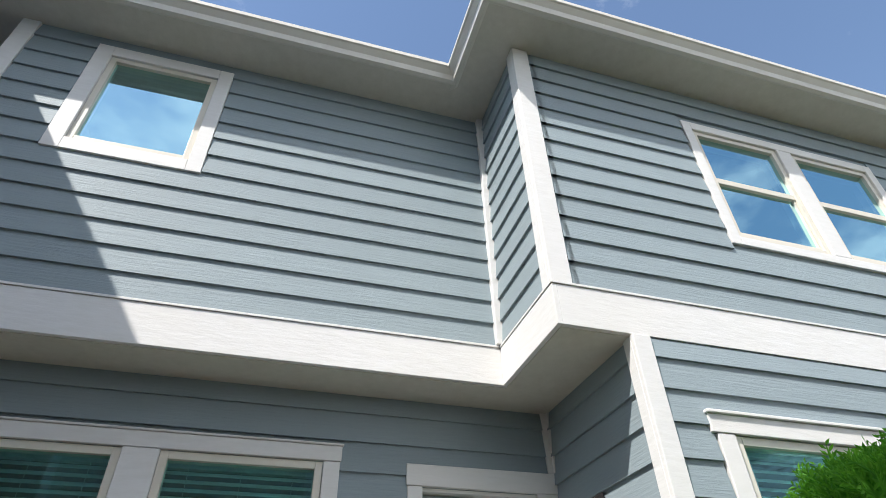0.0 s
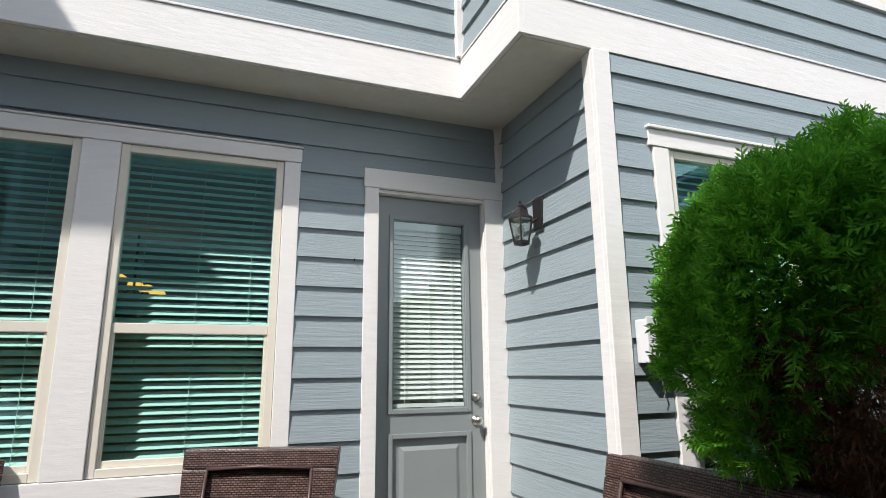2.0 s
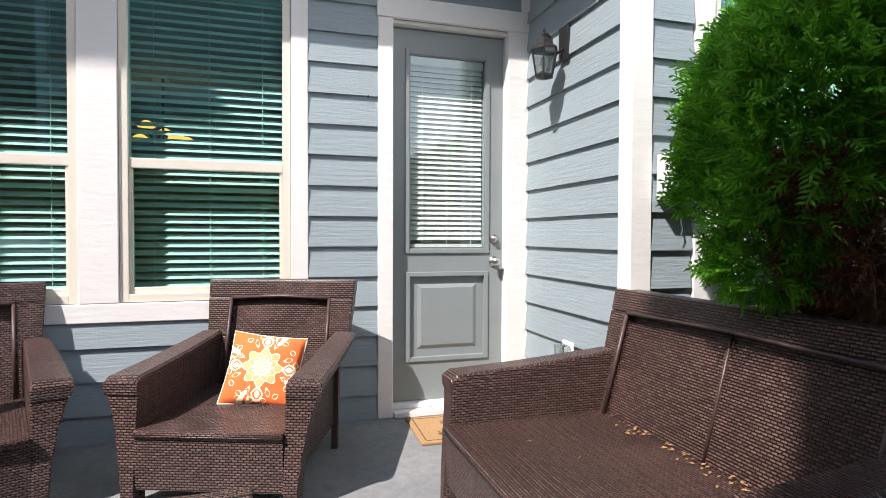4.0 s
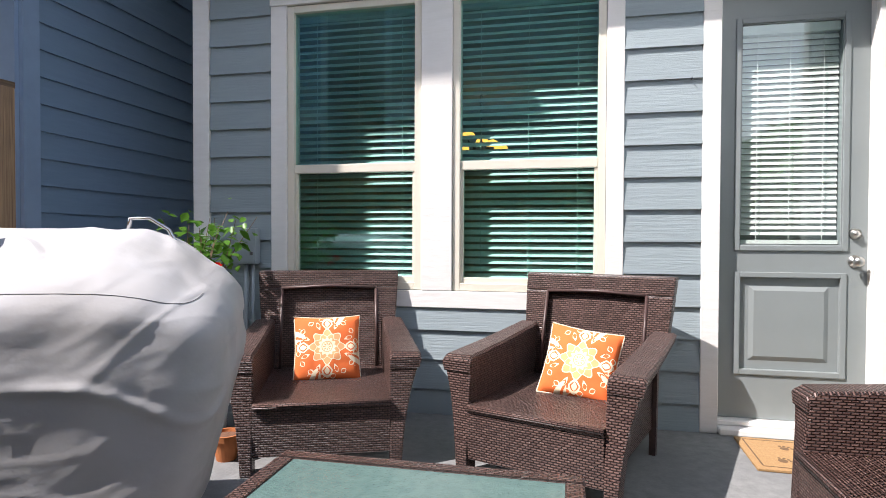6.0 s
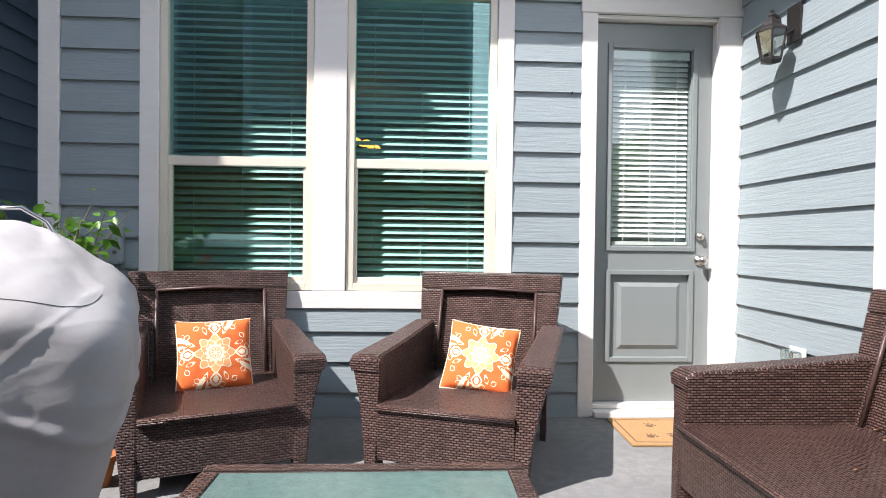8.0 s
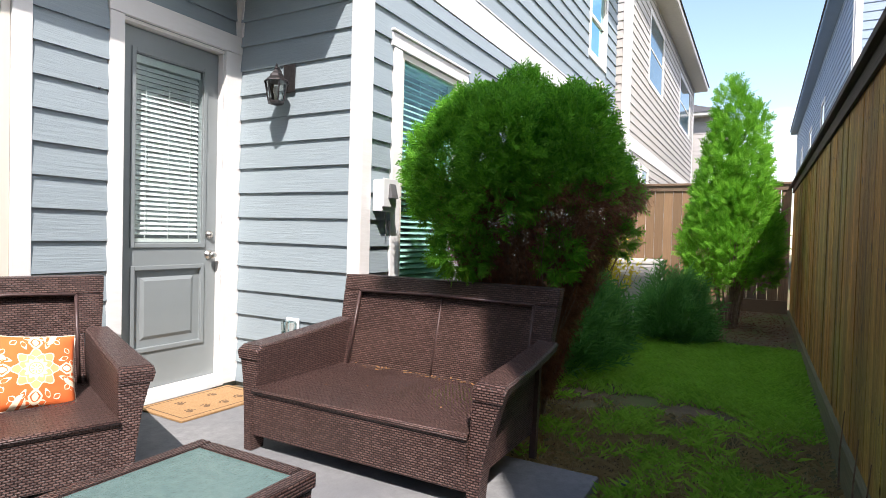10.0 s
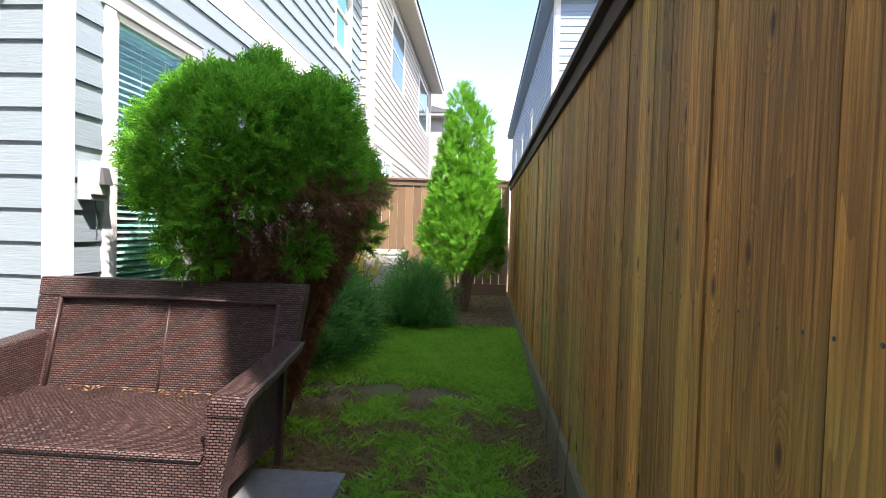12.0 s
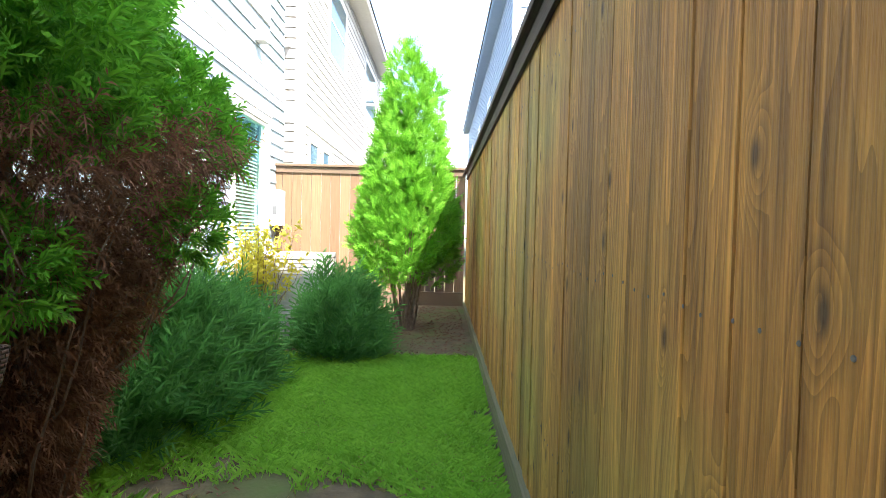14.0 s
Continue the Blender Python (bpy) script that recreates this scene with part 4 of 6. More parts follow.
def far_house(name, label, x0, y0, x1, y1, top, south, west, mat, trim_mat, windows_south=(), windows_west=(), windows_east=(), windows_north=(), east=False, north=False, band=3.0, over=0.45, rise=2.0, eave_shade_mat=None, z0=-0.1, roof=True, parent=None):
    """A two-storey neighbour with lap boards, corner boards, band, eaves, gutter, roof and windows."""
    ob = parent or thing(name, pose(0, 0, 0), label, "house")
    part("wall", Geo().box(x0, y0, z0, x1, y1, top), mat, ob)
    sides = []
    if south:
        sides.append((pose(x0, y0, 0), x1 - x0, windows_south))
    if west:
        sides.append((pose(x0, y1, 0, 0, 0, -90), y1 - y0, windows_west))
    if east:
        sides.append((pose(x1, y0, 0, 0, 0, 90), y1 - y0, windows_east))
    if north:
        sides.append((pose(x1, y1, 0, 0, 0, 180), x1 - x0, windows_north))
    for m, length, wins in sides:
        holes = [(a - 0.1, b + 0.1, c - 0.1, d + 0.1) for a, b, c, d in wins] + [(0, 0.12, -1, 9), (length - 0.12, length, -1, 9)]
        if band:
            holes.append((0, length, band, band + 0.27))
        j = Geo()
        z = max(0.0, z0)
        while z < top - 0.02:
            hi, mid = min(z + 0.19, top), z + 0.089
            cuts, xx = sorted((h[0], h[1]) for h in holes if h[2] < mid < h[3]), 0.0
            for a, b in cuts + [(length, length)]:
                if a - xx > 0.02:
                    j.add([(xx, -0.024, z), (a, -0.024, z), (a, -0.001, z), (xx, -0.001, z), (xx, -0.007, hi), (a, -0.007, hi)], [(0, 1, 5, 4), (0, 3, 2, 1)])
                xx = max(xx, b)
            z += 0.1785
        b_ob = part("siding", j, mat, ob, m=m)
        b_ob["kind"] = "stuff"
        for xx in (0.0, length - 0.12):
            part("corner_board", Geo().box(xx, -0.03, z0 + 0.02, xx + 0.12, -0.001, top), trim_mat, ob, m=m)
        if band:
            part("band_board", Geo().box(0.12, -0.032, band, length - 0.12, -0.001, band + 0.27), trim_mat, ob, m=m)
        for a, b, c, d in wins:
            wob = part("window", Geo().box(a - 0.1, -0.03, c - 0.1, a, -0.001, d + 0.1).box(b, -0.03, c - 0.1, b + 0.1, -0.001, d + 0.1).box(a, -0.03, c - 0.1, b, -0.001, c).box(a, -0.03, d, b, -0.001, d + 0.1), trim_mat, ob, m=m)
            part("sash", Geo().box(a, -0.02, c, a + 0.04, -0.002, d).box(b - 0.04, -0.02, c, b, -0.002, d).box(a + 0.04, -0.02, (c + d) / 2 - 0.02, b - 0.04, -0.002, (c + d) / 2 + 0.02), VINYL, wob)
            part("pane", Geo().box(a + 0.04, -0.010, c, b - 0.04, -0.0015, d), FAR_GLASS, wob)
    if not roof:
        return ob
    part("soffit", Geo().box(x0 - over, y0 - over, top, x1 + over, y1 + over, top + 0.03), eave_shade_mat or SOFFIT, ob)
    part("fascia", Geo().box(x0 - over - 0.02, y0 - over - 0.02, top + 0.03, x1 + over + 0.02, y1 + over + 0.02, top + 0.16), eave_shade_mat or GUTTER, ob)
    cx0, cx1, cy = x0 - over, x1 + over, (y0 + y1) / 2
    h = min(x1 - x0, y1 - y0) / 2
    part("roof", Geo().add([(cx0 - 0.06, y0 - over - 0.06, top + 0.16), (cx1 + 0.06, y0 - over - 0.06, top + 0.16), (cx1 + 0.06, y1 + over + 0.06, top + 0.16), (cx0 - 0.06, y1 + over + 0.06, top + 0.16),
                            (cx0 + h, cy, top + rise), (cx1 - h, cy, top + rise)], [(0, 1, 5, 4), (2, 3, 4, 5), (1, 2, 5), (3, 0, 4), (3, 2, 1, 0)]), ROOF, ob)
    return ob


FAR_GLASS = material("far_window_glass", (0.05, 0.13, 0.17), 0.06, 0.0, (0.04, 0.10, 0.13), 2, spec=1.0)
blue = far_house("house", "neighbouring house with dark blue lap siding in shade", -12.0, 3.45, -3.18, 12.0, 3.0, True, False, SIDING_BLUE, BLUE_TRIM,
                 windows_south=((7.44, 8.16, 1.70, 2.56),), east=True, band=0, roof=False)
far_house("house", "", -12.0, 2.50, -3.20, 12.0, 5.95, True, False, SIDING_BLUE, BLUE_TRIM, east=True, band=0, z0=3.0, parent=blue)
part("overhang_soffit", Geo().box(-12.0, 2.5, 2.96, -3.18, 3.42, 2.998), SIDING_BLUE, blue)
far_house("house", "white sunlit two-storey house beyond the back fence", 10.675, 2.79, 22.6, 11.0, 6.9, True, True, SIDING_BEIGE, TRIM,
          windows_south=((0.55, 1.25, 1.5, 2.75), (1.7, 2.4, 1.5, 2.75), (2.2, 4.2, 4.9, 6.4), (7.8, 10.6, 4.9, 6.4)))
far_house("house", "white two-storey house far down the row", 25.5, 2.3, 33.0, 10.0, 6.4, True, True, SIDING_BEIGE, TRIM)
# soffit and fascia take the dark siding blue to stand in for eave shade
far_house("house", "blue two-storey house behind the cedar fence", 13.2, -12.0, 34.0, -1.15, 6.9, False, True, SIDING_PALE_BLUE, TRIM, eave_shade_mat=SIDING_BLUE, over=0.3, windows_north=((14, 15.0, 3.9, 5.4), (9, 10.2, 3.9, 5.4), (4, 5.2, 3.9, 5.4)), north=True)
# added out of view: its eave keeps the sun off the grill's lower front
far_house("house", "unseen blue two-storey house behind the cedar fence, added to shade the grill", -13.0, -11.0, -3.7, -1.65, 5.95, False, False, SIDING_PALE_BLUE, TRIM, north=True, over=0.42)
# sun blocker outside the view, sized so its shadow covers loveseat, thuja and lawn
far_house("house", "unseen tall pale townhouse behind the cedar fence, placed to shade the lawn", -2.65, -11.0, 0.85, -1.5, 8.3, False, False, SIDING_BEIGE, TRIM, north=True, over=0.42)


# ---------- woven patio furniture ----------
def seat_piece(name, m, half, label, category, group="", seams=0):
    """Woven resin armchair or loveseat that faces local -y; half is half the seat's width between the arms."""
    ob = thing(name, m, label, category, group)
    ht, hb = half + 0.105, half + 0.09        # half widths of the back at top and at the seat
    zs = 0.332
    # seat panel and apron
    part("seat", Geo().box(-half, -0.445, zs - 0.018, half, 0.27, zs), WICKER_OPEN, ob)
    part("seat_edge", Geo().tube([(-half, -0.45, zs - 0.012), (half, -0.45, zs - 0.012)], 0.014, 10), WICKER, ob, smooth=True)
    part("apron", Geo().hexa([(-half, -0.445, 0.085), (half, -0.445, 0.085), (half, -0.42, 0.085), (-half, -0.42, 0.085)],
                             [(-half, -0.45, zs - 0.02), (half, -0.45, zs - 0.02), (half, -0.425, zs - 0.02), (-half, -0.425, zs - 0.02)]), WICKER, ob)
    # back: frame with a recessed panel
    def back_pt(x, z, y):
        lean = (z - 0.40) * 0.24
        return (x, 0.27 + lean + y, z)
    zt = 0.888
    crown = 0.012
    pw = half - 0.035
    def slab(x0, x1, z0, z1, y0, y1, x0t=None, x1t=None, rise=0.0):
        x0t, x1t = x0 if x0t is None else x0t, x1 if x1t is None else x1t
        return Geo().hexa([back_pt(x0, z0, y0), back_pt(x1, z0, y0), back_pt(x1, z0, y1), back_pt(x0, z0, y1)],
                          [back_pt(x0t, z1, y0), back_pt(x1t, z1, y0), back_pt(x1t, z1 + rise, y1), back_pt(x0t, z1 + rise, y1)])
    top = part("top_rail", slab(-ht + 0.006, ht - 0.006, zt - 0.10, zt, -0.03, 0.05, -ht, ht), WICKER, ob, bevel=0.012)
    for s in (-1, 1):
        a, b = (pw, ht - 0.006) if s > 0 else (-ht + 0.006, -pw)
        c, d = (pw, hb - 0.01) if s > 0 else (-hb + 0.01, -pw)
        part("back_stile", slab(c, d, 0.58, zt - 0.10, -0.03, 0.05, a, b), WICKER, ob, bevel=0.010)
        part("back_stile", slab(min(s * pw, s * (half - 0.002)), max(s * pw, s * (half - 0.002)), zs - 0.02, 0.58, -0.03, 0.05), WICKER, ob, bevel=0.006)
        part("panel_bead", Geo().tube([back_pt(s * pw, zs, -0.03), back_pt(s * pw, zt - 0.10, -0.03)], 0.009, 8), WICKER_ROD, ob, smooth=True)
    part("panel_bead", Geo().tube([back_pt(-pw, zt - 0.10, -0.03), back_pt(0, zt - 0.10 + crown, -0.03), back_pt(pw, zt - 0.10, -0.03)], 0.009, 8), WICKER_ROD, ob, smooth=True)
    part("back_panel", slab(-pw, pw, zs - 0.02, zt - 0.095, 0.0, 0.02), WICKER, ob)
    for k in range(seams):
        xx = -pw + 2 * pw * (k + 1) / (seams + 1)
        part("panel_seam", Geo().tube([back_pt(xx, zs, -0.004), back_pt(xx, zt - 0.10, -0.004)], 0.006, 6), WICKER_ROD, ob, smooth=True)
    # flared arms
    for s in (-1, 1):
        rings = []
        for y, zt_a in ((-0.425, 0.525), (-0.395, 0.547), (-0.1, 0.568), (0.22, 0.602), (0.30, 0.612)):
            fl = 0.15 if y < -0.3 else 0.15 - 0.05 * (y + 0.3)
            inner, outer = half + 0.002, half + 0.002 + fl
            rings.append([(s * inner, y, zt_a - 0.055), (s * (inner + 0.001), y, zt_a - 0.010), (s * (inner + 0.012), y, zt_a), (s * (outer - 0.012), y, zt_a - 0.004), (s * outer, y, zt_a - 0.014), (s * (outer - 0.012), y, zt_a - 0.055)])
        part("arm_top", Geo().loft(rings), WICKER, ob)
        i0, o0 = min(s * (half + 0.001), s * (half + 0.024)), max(s * (half + 0.001), s * (half + 0.024))
        part("arm_side", Geo().hexa([(i0, -0.37, 0.13), (o0, -0.37, 0.13), (o0, 0.28, 0.13), (i0, 0.28, 0.13)],
                                    [(i0, -0.37, 0.515), (o0, -0.37, 0.515), (o0, 0.28, 0.585), (i0, 0.28, 0.585)]), WICKER, ob)
        # front panel of the arm: narrow at the floor, flared at the top
        pr = []
        for z, w, dy in ((0.0, 0.055, -0.045), (0.11, 0.062, -0.042), (0.23, 0.076, -0.034), (0.35, 0.098, -0.022), (0.44, 0.124, -0.012), (0.49, 0.140, -0.008), (0.53, 0.148, -0.008)):
            i0, o0 = s * (half + 0.0), s * (half + 0.0 + w)
            a, b = min(i0, o0), max(i0, o0)
            pr.append([(a, -0.412 + dy, z), (b, -0.412 + dy, z), (b, -0.352 + dy * 0.5, z), (a, -0.352 + dy * 0.5, z)])
        part("arm_front", Geo().loft(pr), WICKER, ob, bevel=0.008)
        part("leg", Geo().hexa([(s * (half + 0.03) - 0.016, 0.20, 0), (s * (half + 0.03) + 0.016, 0.20, 0), (s * (half + 0.03) + 0.016, 0.232, 0), (s * (half + 0.03) - 0.016, 0.232, 0)],
                               [(s * (half + 0.03) - 0.018, 0.235, 0.60), (s * (half + 0.03) + 0.018, 0.235, 0.60), (s * (half + 0.03) + 0.018, 0.27, 0.60), (s * (half + 0.03) - 0.018, 0.27, 0.60)]), WICKER_ROD, ob)
    part("stretcher", Geo().tube([(-half - 0.02, 0.22, 0.12), (half + 0.02, 0.22, 0.12)], 0.012, 8), WICKER_ROD, ob, smooth=True)
    return ob


CHAIR_A = pose(-1.040, 3.337, 0, 0, 0, 21) @ Matrix.Diagonal((1, 1.06, 1, 1))
CHAIR_B = pose(0.257, 3.359, 0, 0, 0, -20) @ Matrix.Diagonal((1, 1.06, 1, 1))
chair = seat_piece("wicker_armchair", CHAIR_A, 0.312, "dark brown woven resin patio armchair below the window", "armchair", "patio armchairs")
copy_thing(chair, CHAIR_B)["label"] = "dark brown woven resin patio armchair beside the door"
SOFA = pose(1.535, 2.057, 0, 0, 0, -90) @ Matrix.Diagonal((1, 1.1, 1, 1))
seat_piece("wicker_loveseat", SOFA, 0.63, "dark brown woven resin loveseat littered with dry leaves", "loveseat", seams=1)

# coffee table
TX0, TX1, TY0, TY1, TZ = -0.65, 0.28, 1.58, 2.12, 0.41
table = thing("coffee_table", pose((TX0 + TX1) / 2, (TY0 + TY1) / 2, 0), "low woven resin coffee table with a frosted glass top", "coffee table")
hx, hy = (TX1 - TX0) / 2, (TY1 - TY0) / 2
for a in (-1, 1):
    part("rim", Geo().box(-hx, min(a * hy, a * (hy - 0.055)), TZ - 0.05, hx, max(a * hy, a * (hy - 0.055)), TZ), WICKER, table, bevel=0.008)
    part("rim", Geo().box(min(a * hx, a * (hx - 0.055)), -hy + 0.056, TZ - 0.05, max(a * hx, a * (hx - 0.055)), hy - 0.056, TZ), WICKER, table, bevel=0.008)
    for b in (-1, 1):
        part("leg", Geo().hexa([(a * (hx - 0.05) - 0.022, b * (hy - 0.05) - 0.022, 0), (a * (hx - 0.05) + 0.022, b * (hy - 0.05) - 0.022, 0), (a * (hx - 0.05) + 0.022, b * (hy - 0.05) + 0.022, 0), (a * (hx - 0.05) - 0.022, b * (hy - 0.05) + 0.022, 0)],
                               [(a * (hx - 0.04) - 0.03, b * (hy - 0.04) - 0.03, TZ - 0.05), (a * (hx - 0.04) + 0.03, b * (hy - 0.04) - 0.03, TZ - 0.05), (a * (hx - 0.04) + 0.03, b * (hy - 0.04) + 0.03, TZ - 0.05), (a * (hx - 0.04) - 0.03, b * (hy - 0.04) + 0.03, TZ - 0.05)]), WICKER, table)
part("glass_top", Geo().box(-hx + 0.05, -hy + 0.05, TZ - 0.014, hx - 0.05, hy - 0.05, TZ - 0.006), TABLE_GLASS, table, "pebbled pale green glass top")
part("under_shelf", Geo().box(-hx + 0.06, -hy + 0.06, 0.16, hx - 0.06, hy - 0.06, 0.18), WICKER, table)


# ---------- foliage ----------
def sprays(rng, points, normals, size, fan=5, droop=0.2, up=0.0, width=0.16, jitter=0.5):
    """Flat branching sprays: one stem and several side blades each, joined in one mesh."""
    n = len(points)
    d = np.array(normals, float) + rng.normal(0, jitter, (n, 3)) + np.array([0, 0, up])
    d /= np.linalg.norm(d, axis=1, keepdims=True) + 1e-9
    side = np.cross(d, rng.normal(0, 1, (n, 3)))
    side /= np.linalg.norm(side, axis=1, keepdims=True) + 1e-9
    s = size * rng.uniform(0.6, 1.35, n)[:, None]
    p = np.array(points, float)
    blades_v, blades_f, base = [], [], 0
    parts = [(0.0, 1.0, 0.0, width)]
    for k in range(fan):
        f = 0.15 + 0.7 * k / max(1, fan - 1)
        parts.append((f, 0.55 * (1 - 0.5 * f), 0.75 if k % 2 else -0.75, width * 0.9))
    nrm = np.cross(d, side)
    for f, ln, ang, wd in parts:
        o = p + d * s * f
        dirv = d * math.cos(ang) + side * math.sin(ang)
        lat = -d * math.sin(ang) + side * math.cos(ang)
        tip = o + dirv * s * ln + np.array([0, 0, -droop]) * s * ln * 0.4 + nrm * s * 0.05
        m1 = o + dirv * s * ln * 0.5 + lat * s * wd * 0.5
        m2 = o + dirv * s * ln * 0.5 - lat * s * wd * 0.5
        quad = np.stack([o, m1, tip, m2], 1)
        blades_v.append(quad)
    v = np.stack(blades_v, 1).reshape(-1, 3)
    k = len(v) // 4
    f = np.arange(k * 4).reshape(k, 4)
    return v, f


def raw_mesh(name, v, f, mat):
    me = bpy.data.meshes.new(name)
    me.from_pydata(v.tolist(), [], f.tolist())
    me.materials.append(mat)
    me.update()
    return me


def lobes_surface(rng, lobes, n, shell=0.75):
    """Points spread through the outer shell of a cluster of ellipsoids, with outward normals."""
    vol = np.array([l[3] * l[4] + l[4] * l[5] + l[3] * l[5] for l in lobes])
    pick = rng.choice(len(lobes), n, p=vol / vol.sum())
    u = rng.normal(0, 1, (n, 3))
    u /= np.linalg.norm(u, axis=1, keepdims=True)
    L = np.array(lobes)[pick]
    r = shell + (1 - shell) * rng.uniform(0, 1, n) ** 0.6
    p = L[:, :3] + u * L[:, 3:6] * r[:, None]
    keep = np.ones(n, bool)
    for l in lobes:
        q = (p - np.array(l[:3])) / np.array(l[3:6])
        keep &= (q ** 2).sum(1) > 0.52
    nn = u / np.array(L[:, 3:6])
    nn /= np.linalg.norm(nn, axis=1, keepdims=True)
    return p[keep], nn[keep]


def twigs(rng, roots, tips, radius, bends=4, wobble=0.05, sides=4):
    g = Geo()
    for a, b in zip(roots, tips):
        pts = []
        for i in range(bends + 1):
            t = i / bends
            q = np.array(a) * (1 - t) + np.array(b) * t + (rng.normal(0, wobble, 3) if 0 < i else 0)
            pts.append(q)
        g.tube(pts, [radius * (1 - 0.7 * i / bends) for i in range(bends + 1)], sides)
    return g


rg = np.random.default_rng(7)
# the broad thuja beside the loveseat
TH = (2.45, 1.71)
thuja = thing("thuja_tree", pose(TH[0], TH[1], -0.03) @ Matrix.Scale(0.9, 4), "broad round-topped thuja with bare brown twigs below", "tree")
lob = []
for k in range(26):
    a = rg.uniform(0, 2 * math.pi)
    r = math.sqrt(rg.uniform(0, 1)) * 0.66
    lob.append((r * math.cos(a), r * math.sin(a), 1.78 + rg.uniform(-0.22, 0.35) - 0.25 * r, rg.uniform(0.22, 0.34), rg.uniform(0.22, 0.34), rg.uniform(0.26, 0.42)))
lob += [(-0.02, 0.05, 2.15, 0.2, 0.2, 0.38), (0.2, -0.25, 2.08, 0.2, 0.2, 0.34), (-0.5, 0.3, 1.75, 0.3, 0.3, 0.4), (-0.58, 0.15, 1.45, 0.25, 0.25, 0.26), (-0.45, -0.1, 1.32, 0.22, 0.2, 0.2), (-0.3, 0.55, 1.8, 0.28, 0.26, 0.36)]
pts, nor = lobes_surface(rg, lob, 56000, 0.58)
rim = np.array([noise.noise((a * 2.6, b * 2.6, 5.0)) for a, b in pts[:, :2]])
keep = pts[:, 2] > 1.56 + 0.26 * rim - 0.24 * np.clip((pts[:, 1] - pts[:, 0]) * 0.7, -0.1, 0.8)
pts, nor = pts[keep], nor[keep]
low = [(-0.36, -0.34, 1.22, 0.12, 0.12, 0.14), (-0.56, 0.26, 1.22, 0.18, 0.18, 0.15), (0.12, -0.60, 1.34, 0.10, 0.10, 0.11)]
more, more_nor = lobes_surface(rg, low, 1500, 0.5)
pts, nor = np.concatenate([pts, more]), np.concatenate([nor, more_nor])
v, f = sprays(rg, pts, nor, 0.088, 7, 0.15, 0.5, 0.13)
part("crown", raw_mesh("thuja_crown", v, f, THUJA), THUJA, thuja, "dense bright green scale foliage")
roots, tips = [], []
for k in range(330):
    a, r = rg.uniform(0, 2 * math.pi), 0.06 + 0.1 * rg.uniform()
    b, q = a + rg.normal(0, 0.4), 0.25 + 0.5 * rg.uniform()
    z0 = rg.uniform(0.0, 0.7)
    z1 = z0 + rg.uniform(0.5, 1.0)
    q *= min(1.0, (z1 / 1.35) ** 1.6)
    roots.append((r * math.cos(a), r * math.sin(a), z0))
    tips.append((q * math.cos(b), q * math.sin(b), z1))
part("twig_mass", twigs(rg, roots, tips, 0.008, 5, 0.025), BARK, thuja, "dry brown bare twigs")
part("trunk", twigs(rg, [(0, 0, -0.05), (0.06, 0.05, -0.05), (-0.05, 0.04, -0.05)], [(0.03, 0, 1.8), (0.3, 0.2, 1.7), (-0.3, 0.1, 1.7)], 0.055, 6, 0.02, 8), BARK, thuja)


# dead inner foliage of the thuja
n = 20000
a, t = rg.uniform(0, 2 * math.pi, n), rg.uniform(0, 1, n)
rr = (0.16 + 0.62 * t ** 1.35) * (0.40 + 0.65 * rg.uniform(0, 1, n) ** 0.7)
pts = np.stack([rr * np.cos(a), rr * np.sin(a), 0.22 + 1.45 * t], 1)
nor = np.stack([np.cos(a), np.sin(a), np.full(n, 0.5)], 1)
v, f = sprays(rg, pts, nor, 0.085, 5, 0.9, -0.2, 0.07, 0.9)
part("dead_foliage", raw_mesh("thuja_dead", v, f, DEAD_LEAF), DEAD_LEAF, thuja, "dry red-brown dead foliage")

# the pointed thuja at the end of the lawn
cone = thing("thuja_tree", pose(6.95, 0.70, 0.06) @ Matrix.Scale(0.95, 4), "pointed bright green thuja in front of the back fence", "tree")
lob = []
for k in range(46):
    t = k / 45
    z = 0.80 + 2.20 * t
    r = 0.42 * (1 - t) ** 0.65 * (1.0 if t > 0.06 else 0.8)
    a = k * 2.4
    lob.append((r * math.cos(a), r * math.sin(a), z, 0.26 * (1 - 0.62 * t), 0.26 * (1 - 0.62 * t), 0.34 - 0.1 * t))
lob += [(0.05, -0.22, 2.55, 0.14, 0.14, 0.42), (0, 0.1, 2.9, 0.13, 0.13, 0.45)]
pts, nor = lobes_surface(rg, lob, 13000, 0.62)
v, f = sprays(rg, pts, nor, 0.125, 7, 0.0, 0.9, 0.13)
part("crown", raw_mesh("cone_crown", v, f, THUJA_BRIGHT), THUJA_BRIGHT, cone, "pointed crown of bright green sprays")
roots, tips = [], []
for k in range(24):
    a = rg.uniform(0, 2 * math.pi)
    roots.append((0.07 * math.cos(a), 0.07 * math.sin(a), -0.05))
    tips.append((0.3 * math.cos(a), 0.3 * math.sin(a), 1.1 + 0.2 * rg.uniform()))
part("trunk", twigs(rg, roots, tips, 0.016, 5, 0.02, 5), BARK, cone, "several thin brown stems")


